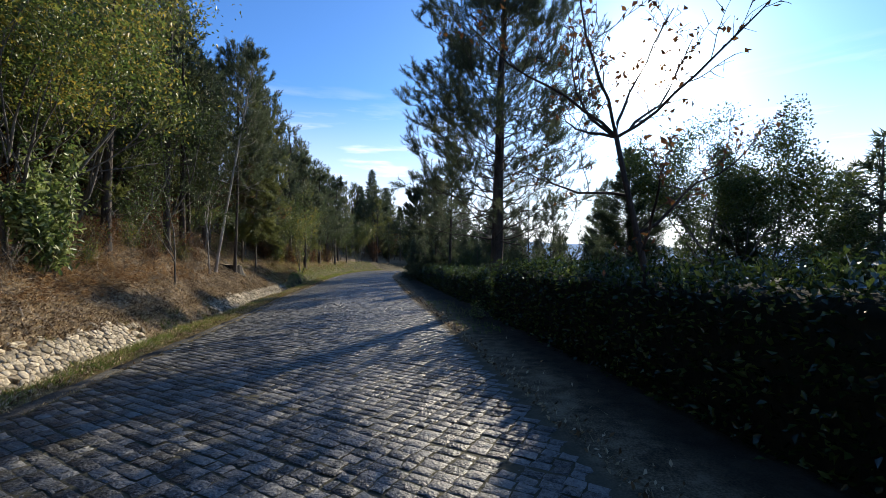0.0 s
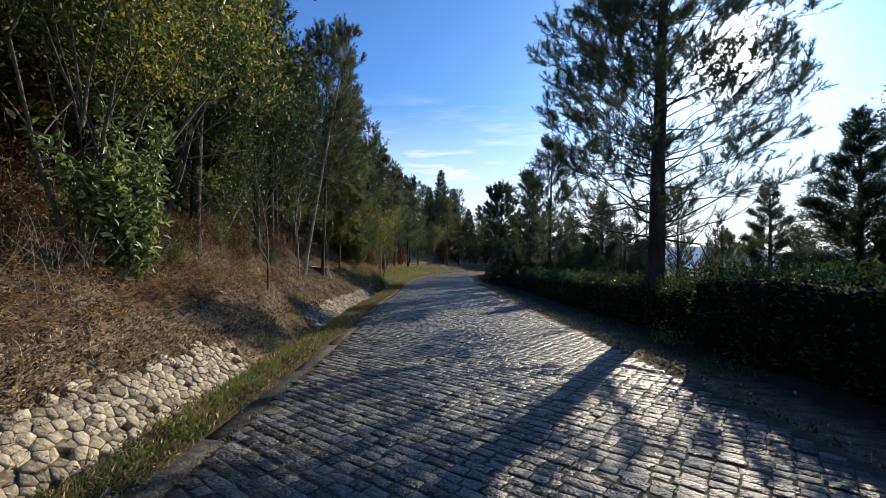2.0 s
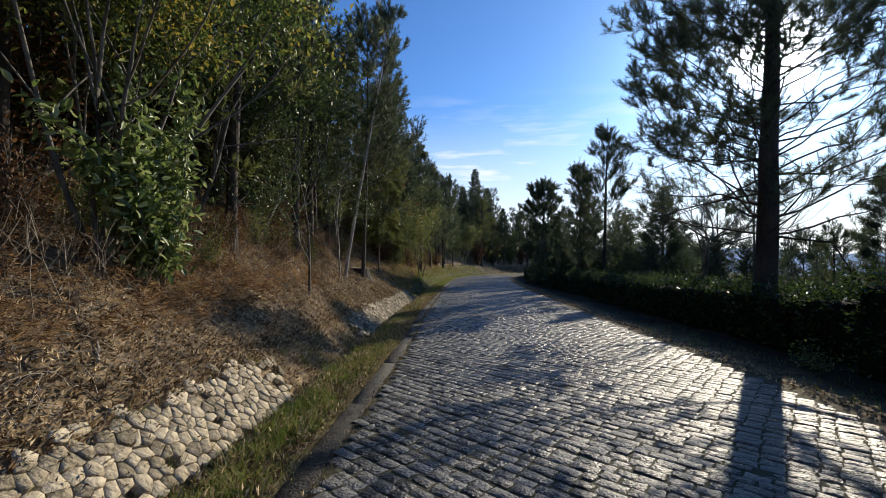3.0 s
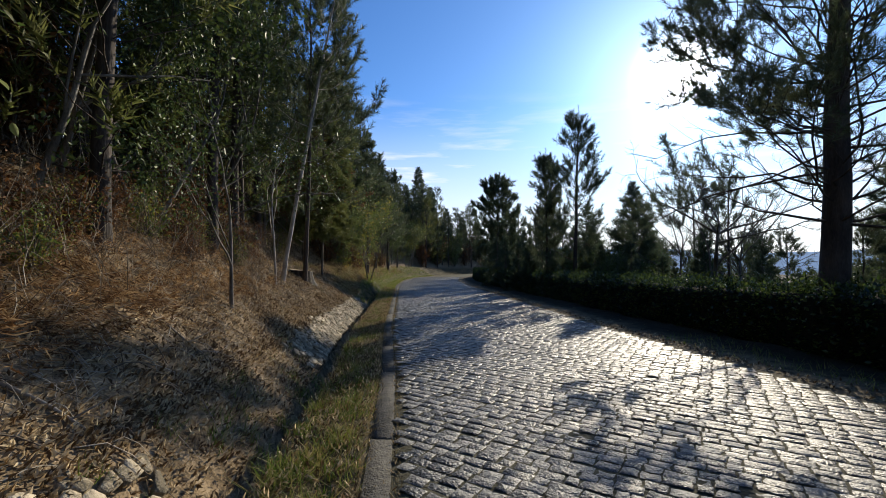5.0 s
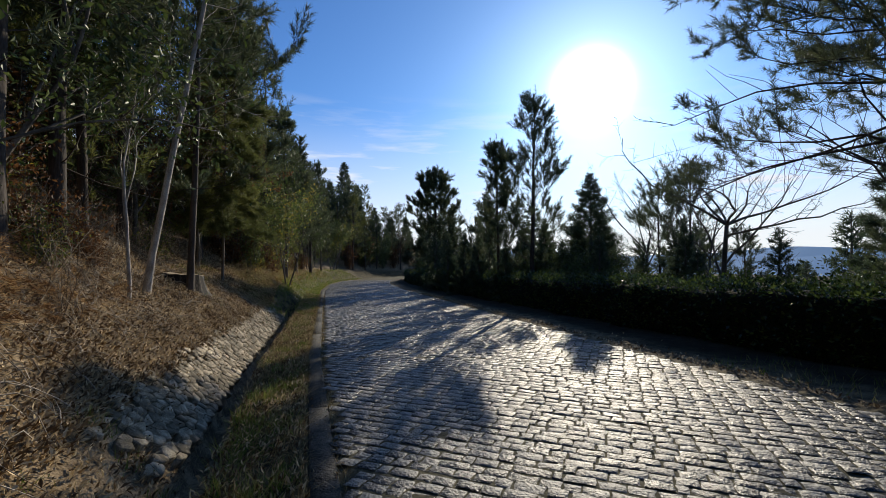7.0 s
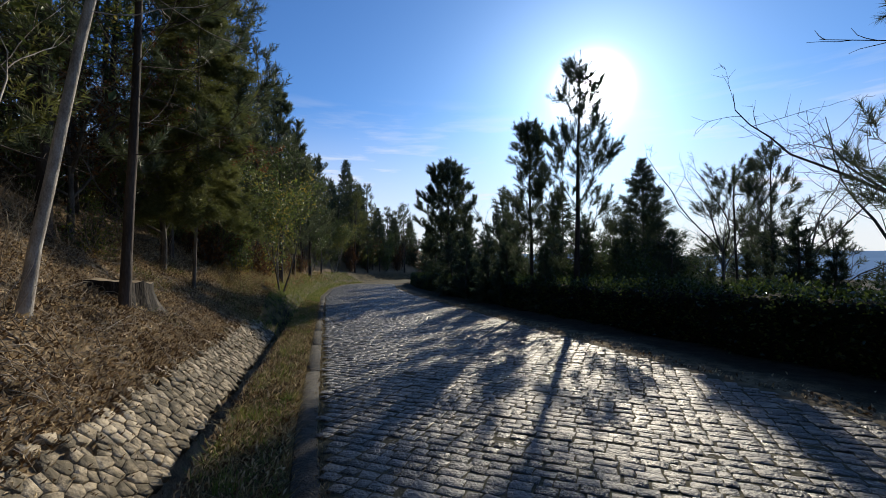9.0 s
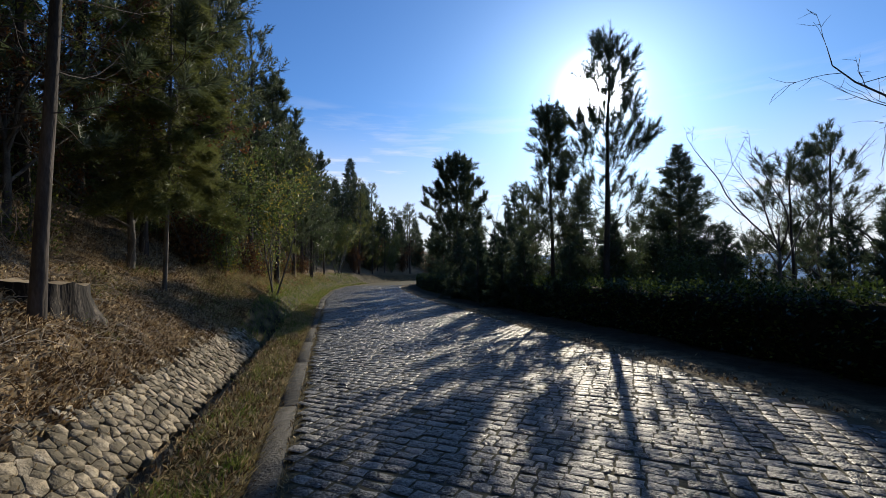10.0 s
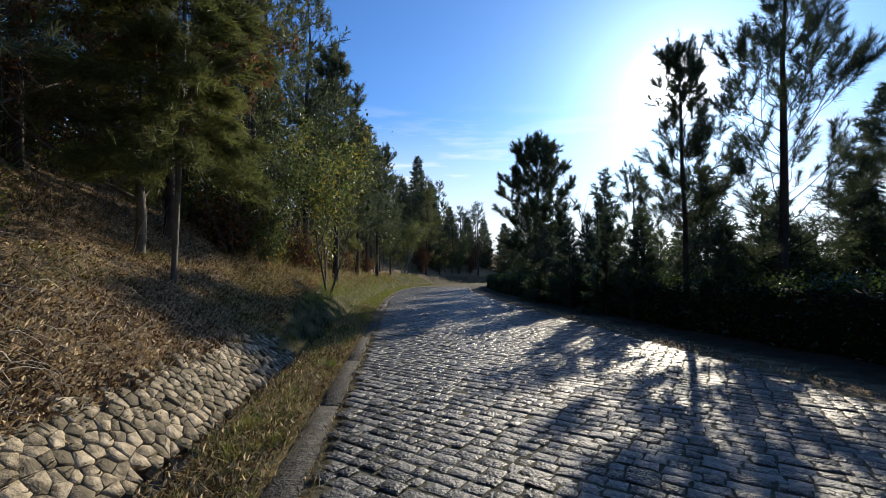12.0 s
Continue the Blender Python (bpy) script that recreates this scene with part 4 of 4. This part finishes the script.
def bracken(rng, count, y0, y1, w0, w1, size, g):
    y = rng.uniform(y0, y1, count)
    x = kerb_x(y) - rng.uniform(w0, w1, count)
    p = on_ground(x, y)
    az, el = rng.uniform(0, 6.28, count), rng.uniform(0.15, 1.2, count)
    d = np.stack([np.cos(az) * np.cos(el), np.sin(az) * np.cos(el), np.sin(el)], 1)
    L = size * rng.uniform(0.5, 1.25, count)
    side = unit(np.cross(d, np.array([0, 0, 1.0])))
    for k in range(17):
        t = 0.12 + 0.88 * k / 17
        q = p + d * (L * t)[:, None] - np.array([0, 0, 1.0]) * (L * 0.55 * t * t)[:, None]
        for sgn in (-1, 1):
            curl = rng.uniform(-0.12, 0.06, count)
            tip = q + side * sgn * (L * 0.19 * (1.15 - t))[:, None] + d * (L * 0.06)[:, None] + np.array([0, 0, 1]) * (L * curl)[:, None] + rng.normal(0, 0.02, (count, 3))
            a = q - d * (L * 0.009)[:, None]
            b = q + d * (L * 0.009)[:, None]
            v = np.stack([a, b, tip], 1).reshape(-1, 3)
            g.add(v, np.arange(count * 3).reshape(-1, 3))


rng = np.random.default_rng(21)
g = Geo()
bracken(rng, 3400, -4, 12, 2.7, 6.2, 0.7, g)
bracken(rng, 1500, 9, 17.5, 3.0, 6.0, 0.6, g)
bracken(rng, 220, 20, 31, 4.2, 6.5, 0.45, g)
bracken(rng, 500, 28, 60, 1.6, 3.2, 0.6, g)
stuff("bracken", g, FERN, "dry rust-brown bracken on the bank", "fern")
g = Geo()
N = 60000
y = rng.uniform(-3, 31, N)
w = 1.9 + rng.exponential(1.2, N)
gap = (np.abs(y - 11.7) < 2.3) & (rng.random(N) < 0.3)
w = np.where(gap, rng.uniform(1.3, 2.2, N), w)
leaves(g, rng, on_ground(kerb_x(y) - w, y, 0.025), 0.068, 0.35, np.tile([0.3, 0.3, 0.5], (N, 1)), 0.0)
N = 15000
y = rng.uniform(-2, 34, N)
leaves(g, rng, on_ground(kerb_x(y) - rng.uniform(0.24, 0.98, N), y, 0.03), 0.06, 0.26, np.tile([0.2, 0.2, 0.6], (N, 1)), 0.0)
N = 1500
y = rng.uniform(0, 34, N)
leaves(g, rng, on_ground(kerb_x(y) + 5.35 + rng.exponential(0.16, N), y, 0.01), 0.06, 0.5, np.tile([0.3, 0.2, 0.4], (N, 1)), 0.0)
N = 26000
y = rng.uniform(19, 31, N)
leaves(g, rng, on_ground(kerb_x(y) - rng.uniform(1.9, 6.0, N), y, 0.02), 0.06, 0.35, np.tile([0.3, 0.1, 0.5], (N, 1)), 0.0)
N = 2600
y = rng.uniform(-3, 24.5, N)
leaves(g, rng, on_ground(kerb_x(y) - rng.uniform(1.25, 2.0, N), y, 0.075), 0.05, 0.3, np.tile([0.5, 0.1, 0.5], (N, 1)), 0.0)
N = 1800
y = rng.uniform(-2, 34, N)
e = np.where(rng.random(N) < 0.5, rng.normal(0.21, 0.03, N), rng.normal(0.0, 0.025, N))
leaves(g, rng, on_ground(kerb_x(y) - e, y, 0.012), 0.05, 0.12, np.tile([0.0, 0.0, 1.0], (N, 1)), 0.0)
stuff("leaf_litter", g, LITTER, "dry fallen leaves and needles on the bank", "leaf litter")


def sticks(rng, count, y0, y1, w0, w1, length, radius, g):
    for _ in range(count):
        yy = rng.uniform(y0, y1)
        xx = float(kerb_x(yy)) - rng.uniform(w0, w1)
        az = rng.uniform(0, 6.28)
        L = length * rng.uniform(0.4, 1.3)
        t = np.linspace(0, 1, 4)
        px, py = xx + np.cos(az) * L * t, yy + np.sin(az) * L * t + 0.04 * L * np.sin(5 * t)
        pz = ground_z(px, py) + 0.03 + rng.uniform(0, 0.12) * np.sin(3.1 * t)
        g.tube(np.stack([px, py, pz], 1), radius * rng.uniform(0.6, 1.3) * np.linspace(1, 0.4, 4), 3, False)


g = Geo()
sticks(rng, 3000, -3, 25, 2.0, 4.8, 0.42, 0.006, g)
sticks(rng, 260, -3, 25, 2.1, 5.2, 1.1, 0.0065, g)
for k in range(1500):
    yy = rng.uniform(2, 21) if k % 4 else rng.uniform(21, 36)
    xx = float(kerb_x(yy)) - rng.uniform(3.0 if yy < 19 else 4.2, 6.8)
    L = rng.uniform(0.4, 1.3)
    pts, _ = curve_pts(rng, (xx, yy, float(ground_z(xx, yy)) - 0.03), rng.normal(0, 0.4, 3) + [0.1, 0, 1.0], L, 5, 0.14)
    g.tube(pts, np.linspace(0.0055, 0.002, 6), 3, False)
    for c in range(2):
        sp, _ = curve_pts(rng, pts[2 + c], rng.normal(0, 0.7, 3) + [0, 0, 0.8], L * 0.4, 3, 0.15)
        g.tube(sp, np.linspace(0.0035, 0.0015, 4), 3, False)
stuff("twig_litter", g, TWIG, "tangle of dry twigs and stalks on the bank", "twigs")
for yy, ww, L, az in ((5.2, 2.6, 1.5, 0.5), (7.6, 2.9, 1.1, 2.6), (9.6, 2.3, 0.9, 0.2), (11.6, 2.5, 1.2, 0.4), (15.2, 2.7, 1.0, 2.2), (17.2, 2.4, 0.6, 0.3), (17.9, 2.9, 0.8, 2.9), (22.5, 3.2, 0.9, 0.9)):
    g = Geo()
    t = np.linspace(0, 1, 7)
    x0 = float(kerb_x(yy)) - ww
    px, py = x0 + np.cos(az) * L * (t - 0.5), yy + np.sin(az) * L * (t - 0.5) + 0.05 * np.sin(6 * t)
    pz = ground_z(px, py) + 0.03
    g.tube(np.stack([px - x0, py - yy, pz - pz[0]], 1), 0.016 * np.linspace(1, 0.4, 7), 6)
    k = 3
    g.tube(np.stack([px[k] - x0 + np.cos(az + 0.7) * t * L * 0.3, py[k] - yy + np.sin(az + 0.7) * t * L * 0.3, pz[k] - pz[0] + 0.12 * t], 1), 0.009 * np.linspace(1, 0.4, 7), 5)
    ob = new("fallen_branch", g.mesh("fallen_branch", TWIG, True))
    ob.location = (x0, yy, pz[0])
    tagged(ob, "dry grey fallen branch lying on the litter", "branch", "fallen branches")


def blades(g, rng, x, y, height, width, lean=0.5):
    N = len(x)
    p = on_ground(x, y, -0.01)
    az = rng.uniform(0, 6.28, N)
    s = np.stack([np.cos(az), np.sin(az), np.zeros(N)], 1) * width
    h = height * rng.uniform(0.4, 1.3, (N, 1))
    tip = p + np.concatenate([rng.normal(0, lean, (N, 2)), np.ones((N, 1))], 1) * h
    v = np.stack([p - s, p + s, tip], 1).reshape(-1, 3)
    g.add(v, np.arange(N * 3).reshape(-1, 3))


g = Geo()
N = 52000
y = rng.uniform(-4, 40, N)
w = rng.uniform(0.26, 0.9, N)
keep = np.sin(y * 3.1 + 4 * w) + np.sin(y * 1.3 + 1 - 6 * w) + np.sin(y * 7.0 + 9 * w) + rng.normal(0, 0.5, N) > 0.25
y, w = y[keep], w[keep]
blades(g, rng, kerb_x(y) - w, y, 0.055, 0.0055, 0.9)
N = 16000
y = rng.uniform(25.0, 46, N)
w = 0.3 + rng.random(N) ** 1.3 * 2.6
blades(g, rng, kerb_x(y) - w, y, 0.13, 0.007)
N = 5000
y = rng.uniform(46, 70, N)
blades(g, rng, kerb_x(y) - 0.3 - rng.random(N) * 2.6, y, 0.2, 0.015)
N = 700
y = rng.uniform(9, 16, N)
blades(g, rng, kerb_x(y) + 5.6 + rng.random(N) * 0.9, y, 0.12, 0.005)
N = 30000
y = rng.uniform(21, 36, N)
w = rng.uniform(1.5, 4.6, N)
keep = np.sin(y * 1.9 + 2 * w) + np.sin(y * 0.8 - 3 * w) + 0.5 * np.sin(y * 5 + 4 * w) + rng.normal(0, 0.4, N) + smooth(24.5, 27, y) * smooth(3.6, 2.4, w) * 1.5 > 0.9
blades(g, rng, (kerb_x(y) - w)[keep], y[keep], 0.10, 0.006, 0.7)
for k in range(330):
    yc = rng.uniform(-2, 15.5)
    wc = rng.uniform(0.4, 0.92) if k % 4 else rng.uniform(1.25, 2.0)
    n = int(rng.integers(20, 46))
    blades(g, rng, kerb_x(yc) - wc + rng.normal(0, 0.05, n), yc + rng.normal(0, 0.08, n), rng.uniform(0.08, 0.17), 0.005, 0.6)
for k in range(330):
    yc = rng.uniform(-2, 34)
    wc = rng.uniform(0.3, 0.9)
    n = int(rng.integers(14, 34))
    blades(g, rng, kerb_x(yc) - wc + rng.normal(0, 0.035, n), yc + rng.normal(0, 0.05, n), rng.uniform(0.06, 0.15), 0.005, 0.55)
stuff("verge_grass", g, GRASS, "short mossy green grass along the kerb", "grass")
g = Geo()
N = 15000
y = rng.uniform(-3, 32, N)
w = np.where(rng.random(N) < 0.5, rng.normal(0.24, 0.04, N), rng.normal(-0.02, 0.03, N))
blades(g, rng, kerb_x(y) - w, y, 0.05, 0.003, 0.9)
N = 26000
y = np.where(rng.random(N) < 0.5, rng.uniform(15, 30, N), rng.uniform(-3, 32, N))
blades(g, rng, kerb_x(y) - rng.uniform(0.2, 0.9, N), y, 0.075, 0.005, 1.2)
N = 6000
y = rng.uniform(27, 50, N)
blades(g, rng, kerb_x(y) - rng.uniform(2.2, 3.6, N), y, 0.32, 0.006, 0.5)
N = 5000
y = rng.uniform(19, 28, N)
blades(g, rng, kerb_x(y) - rng.uniform(2.0, 4.8, N), y, 0.05, 0.006, 1.6)
N = 2500
y = rng.uniform(0, 34, N)
blades(g, rng, kerb_x(y) + 5.42 + rng.exponential(0.2, N), y, 0.05, 0.004, 0.9)
stuff("dry_grass", g, STRAW, "straw-coloured dry grass tufts at the verge", "grass")

# ---- stone revetment of the ditch ----
def clip(poly, p, q):
    """The part of a convex outline that lies nearer to p than to q."""
    mid, nrm, out = (p + q) / 2, q - p, []
    for k in range(len(poly)):
        a, b = poly[k], poly[(k + 1) % len(poly)]
        da_, db_ = np.dot(a - mid, nrm), np.dot(b - mid, nrm)
        if da_ <= 0:
            out.append(a)
        if da_ * db_ < 0:
            out.append(a + (b - a) * da_ / (da_ - db_))
    return out


def stone_shape(rng, poly, centre):
    """A fieldstone that fills its cell: split faces, bevelled rim, uneven front."""
    c = np.array(poly) - centre
    n = len(c)
    c *= 1 - 0.006 / np.maximum(np.linalg.norm(c, axis=1, keepdims=True), 0.03)
    t = rng.uniform(0.006, 0.026)
    tip = rng.normal(0, 0.06, 2)
    front = lambda k: t + (c * k) @ tip
    v = np.concatenate([np.column_stack([c, np.full(n, -0.07)]), np.column_stack([c, front(1) - 0.007]), np.column_stack([c * 0.95, front(0.95) + rng.normal(0, 0.004, n)]), [[0, 0, t + 0.001]]])
    q = [(b * n + k, b * n + (k + 1) % n, (b + 1) * n + (k + 1) % n, (b + 1) * n + k) for b in range(2) for k in range(n)]
    return v, [(2 * n + k, 2 * n + (k + 1) % n, 3 * n) for k in range(n)], q


wall = tagged(new("retaining_wall"), "low sloping wall of rough pale fieldstones beside the ditch", "wall", kind="structure")
rng = np.random.default_rng(31)
A, B = np.array([-1.33, -0.31]), np.array([-2.02, 0.27])
SLEN = float(np.linalg.norm(B - A))
ROWS_V, STEP_U = 8, 0.132
grid = {}
for iu in range(-28, 200):
    for iv in range(-1, ROWS_V + 1):
        grid[iu, iv] = np.array([(iu + 0.5 * (iv % 2) + rng.uniform(-0.46, 0.46)) * STEP_U, (iv + 0.5 + rng.uniform(-0.42, 0.42)) * SLEN / ROWS_V])
rest, single = Geo(), 0
tilt_m = np.array(pose(0, 0, 0, 0, math.degrees(math.atan2(B[1] - A[1], -(B[0] - A[0]))), 9.4))[:3, :3]
for (iu, iv), c in grid.items():
    yc = c[0]
    if not 0 <= iv < ROWS_V or yc < -3.5 or yc > 25.7 + 0.25 * math.sin(iv * 2.0) or abs(yc - 11.7) < 2.25 + 0.3 * math.sin(iv * 2.7 + yc) or (iv == ROWS_V - 1 and rng.random() < 0.55) or (iv == ROWS_V - 2 and rng.random() < 0.18) or rng.random() < 0.02:
        continue
    poly = [c + np.array(o) for o in ((-0.25, -0.2), (0.25, -0.2), (0.25, 0.2), (-0.25, 0.2))]
    for du in (-2, -1, 0, 1, 2):
        for dv in (-1, 0, 1):
            if (du or dv) and (iu + du, iv + dv) in grid:
                poly = clip(poly, c, grid[iu + du, iv + dv])
    if len(poly) < 3:
        continue
    v, t, q = stone_shape(rng, poly, c)
    # cell axes: along the ditch and up the slope
    f = c[1] / SLEN
    base = A + (B - A) * f
    loc_ = np.stack([-v[:, 1], v[:, 0], v[:, 2]], 1) @ tilt_m.T
    origin = np.array([float(kerb_x(yc)) + base[0], yc, float(road_z(yc)) + base[1]])
    g = Geo()
    if single < 300 and (4.5 < yc < 9.6 or 17.2 < yc < 22):
        g.add(loc_, t, q)
        ob = new("stone", g.mesh("stone", STONE))
        ob.location = origin
        ob.parent = wall
        single += 1
    else:
        rest.add(loc_ + origin, t, q)
ob = new("stonework", rest.mesh("stonework", STONE))
ob.parent = wall
tagged(ob, kind="stuff")

# ---- kerb strips ----
def kerb(name, w0, w1, label, y0, y1):
    root = tagged(new(name), label, "kerb", kind="structure")
    rng = np.random.default_rng(int(w1 * 100) + 500)
    y = y0
    while y < y1:
        L = rng.uniform(1.9, 2.9)
        ya, yb = y + 0.004, y + L - 0.004
        y += L
        g = Geo()
        b = 0.012
        zt = rng.normal(-0.019, 0.002)
        rows = []
        for yy in (ya, ya + b, yb - b, yb):
            e = b if yy in (ya, yb) else 0
            x = float(kerb_x(yy))
            rows += [(x + w0, yy, float(road_z(yy)) - 0.12), (x + w0, yy, float(road_z(yy)) + zt - b), (x + w0 + b, yy, float(road_z(yy)) + zt + 0.008 - e), (x + w1 - b, yy, float(road_z(yy)) + zt + 0.008 - e), (x + w1, yy, float(road_z(yy)) + zt - b), (x + w1, yy, float(road_z(yy)) - 0.12)]
        v = np.array(rows)
        q = [(r * 6 + c, r * 6 + c + 1, (r + 1) * 6 + c + 1, (r + 1) * 6 + c) for r in range(3) for c in range(5)]
        q += [(0, 5, 4, 1), (1, 4, 3, 2), (18, 19, 22, 23), (19, 20, 21, 22)]
        g.add(v, None, q)
        ob = new("kerbstone", g.mesh("kerbstone", KERB))
        ob.parent = root


kerb("kerb", -0.22, -0.01, "flush weathered grey kerb strip along the grass verge", -4, 63)
kerb("kerb_valley_side", 5.33, 5.43, "narrow worn stone kerb along the road edge", 8.5, 63)

# ---- setts ----
road = tagged(new("road"), "worn grey granite sett paving laid diagonally", "road", kind="structure")
TH = radians(29.5)
da, db = np.array([math.cos(TH), -math.sin(TH)]), np.array([math.sin(TH), math.cos(TH)])
rng = np.random.default_rng(99)
cells = []
CW, CL = 0.122, 0.165
columns = -52 + np.cumsum(CL * rng.uniform(0.8, 1.2, 455))
for ib in range(int(-16 / CW), int(64 / CW)):
    # rows of uneven breadth; joints staggered but for the valley side, where they line up
    line = ib * CW + rng.normal(0, 0.006)
    mid = np.outer(columns, da) + line * db
    w = mid[:, 0] - kerb_x(mid[:, 1])
    e = columns + rng.uniform(-0.5, 0.5) * CL * smooth(4.0, 2.8, w) + rng.normal(0, 0.012 + 0.012 * smooth(4.0, 2.8, w), len(columns))
    ac, la = (e[1:] + e[:-1]) / 2, e[1:] - e[:-1]
    c = np.outer(ac, da) + (line + 0.010 * np.sin(ac * 1.9 + ib * 0.13))[:, None] * db
    w = c[:, 0] - kerb_x(c[:, 1])
    ok = (w > 0.05) & (w < ROAD_W - 0.05) & (c[:, 1] > -4.0) & (c[:, 1] < 62.0) & (la > 0.06)
    cells.append(np.concatenate([c[ok], la[ok, None], np.full((ok.sum(), 1), CW * rng.uniform(0.96, 1.03))], 1))
cells = np.concatenate(cells)
N = len(cells)
tilt = rng.normal(0, 0.012, (N, 2))
high = rng.normal(0, 0.0032, N)
corner = np.array([(-1, -1), (0, -1), (1, -1), (1, 0), (1, 1), (0, 1), (-1, 1), (-1, 0)], float)
ha = (cells[:, 2] / 2 - 0.006)[:, None, None]
hb = (cells[:, 3:] / 2 - 0.006)
jit = rng.normal(0, 0.0062, (N, 8, 2))


def sett_ring(inset, z, uneven=0.0):
    la = corner[None, :, 0] * (ha[:, :, 0] - inset) + jit[:, :, 0]
    lb = corner[None, :, 1] * (hb - inset) + jit[:, :, 1]
    zz = z + la * tilt[:, :1] + lb * tilt[:, 1:] + high[:, None] + rng.normal(0, 1, (N, 8)) * uneven
    return np.stack([la, lb, zz], -1)


loc = np.concatenate([sett_ring(0, -0.06), sett_ring(0.001, -0.006, 0.0015), sett_ring(0.009, -0.001, 0.0016)], 1)
mid = loc[:, 16:24].mean(1, keepdims=True) + np.stack([np.zeros(N), np.zeros(N), rng.normal(0.002, 0.003, N)], 1)[:, None]
loc = np.concatenate([loc, mid], 1)
SQ = [(b * 8 + k, b * 8 + (k + 1) % 8, (b + 1) * 8 + (k + 1) % 8, (b + 1) * 8 + k) for b in range(2) for k in range(8)]
ST = [(16 + k, 16 + (k + 1) % 8, 24) for k in range(8)]
cz = road_z(cells[:, 1])
near = (np.abs(cells[:, 1] - 15.6) < 1.6) & (cells[:, 0] - kerb_x(cells[:, 1]) < 2.7)
near &= np.cumsum(near) <= 300
far_i = np.where(~near)[0]
xy = cells[:, None, :2] + loc[:, :, :1] * da + loc[:, :, 1:2] * db
slope = (xy[:, :, 1] - cells[:, None, 1]) * SLOPE
wv = np.concatenate([xy, loc[:, :, 2:] + cz[:, None, None] + slope[:, :, None]], 2)
g = Geo()
k = np.arange(len(far_i))[:, None, None] * 25
g.add(wv[far_i].reshape(-1, 3), (k + np.array(ST)[None]).reshape(-1, 3), (k + np.array(SQ[8:])[None]).reshape(-1, 4))
ob = new("sett_paving", g.mesh("sett_paving", SETT))
ob.parent = road
tagged(ob, kind="stuff")
near_i = np.where(near)[0]
sett_me = []
for i in near_i[:40]:
    gg = Geo()
    gg.add(loc[i], ST, SQ)
    sett_me.append(gg.mesh("sett", SETT))
for k, i in enumerate(near_i):
    ob = new("sett", sett_me[k % len(sett_me)])
    s = float(cells[i, 2] / cells[near_i[k % len(sett_me)], 2])
    basis = Matrix(((da[0], db[0], 0), (da[1], db[1], 0), (0, 0, 1))).to_4x4()
    ob.matrix_basis = Matrix.Translation((cells[i, 0], cells[i, 1], float(cz[i]))) @ basis @ Matrix.Diagonal((s, 1, 1, 1))
    ob.parent = road
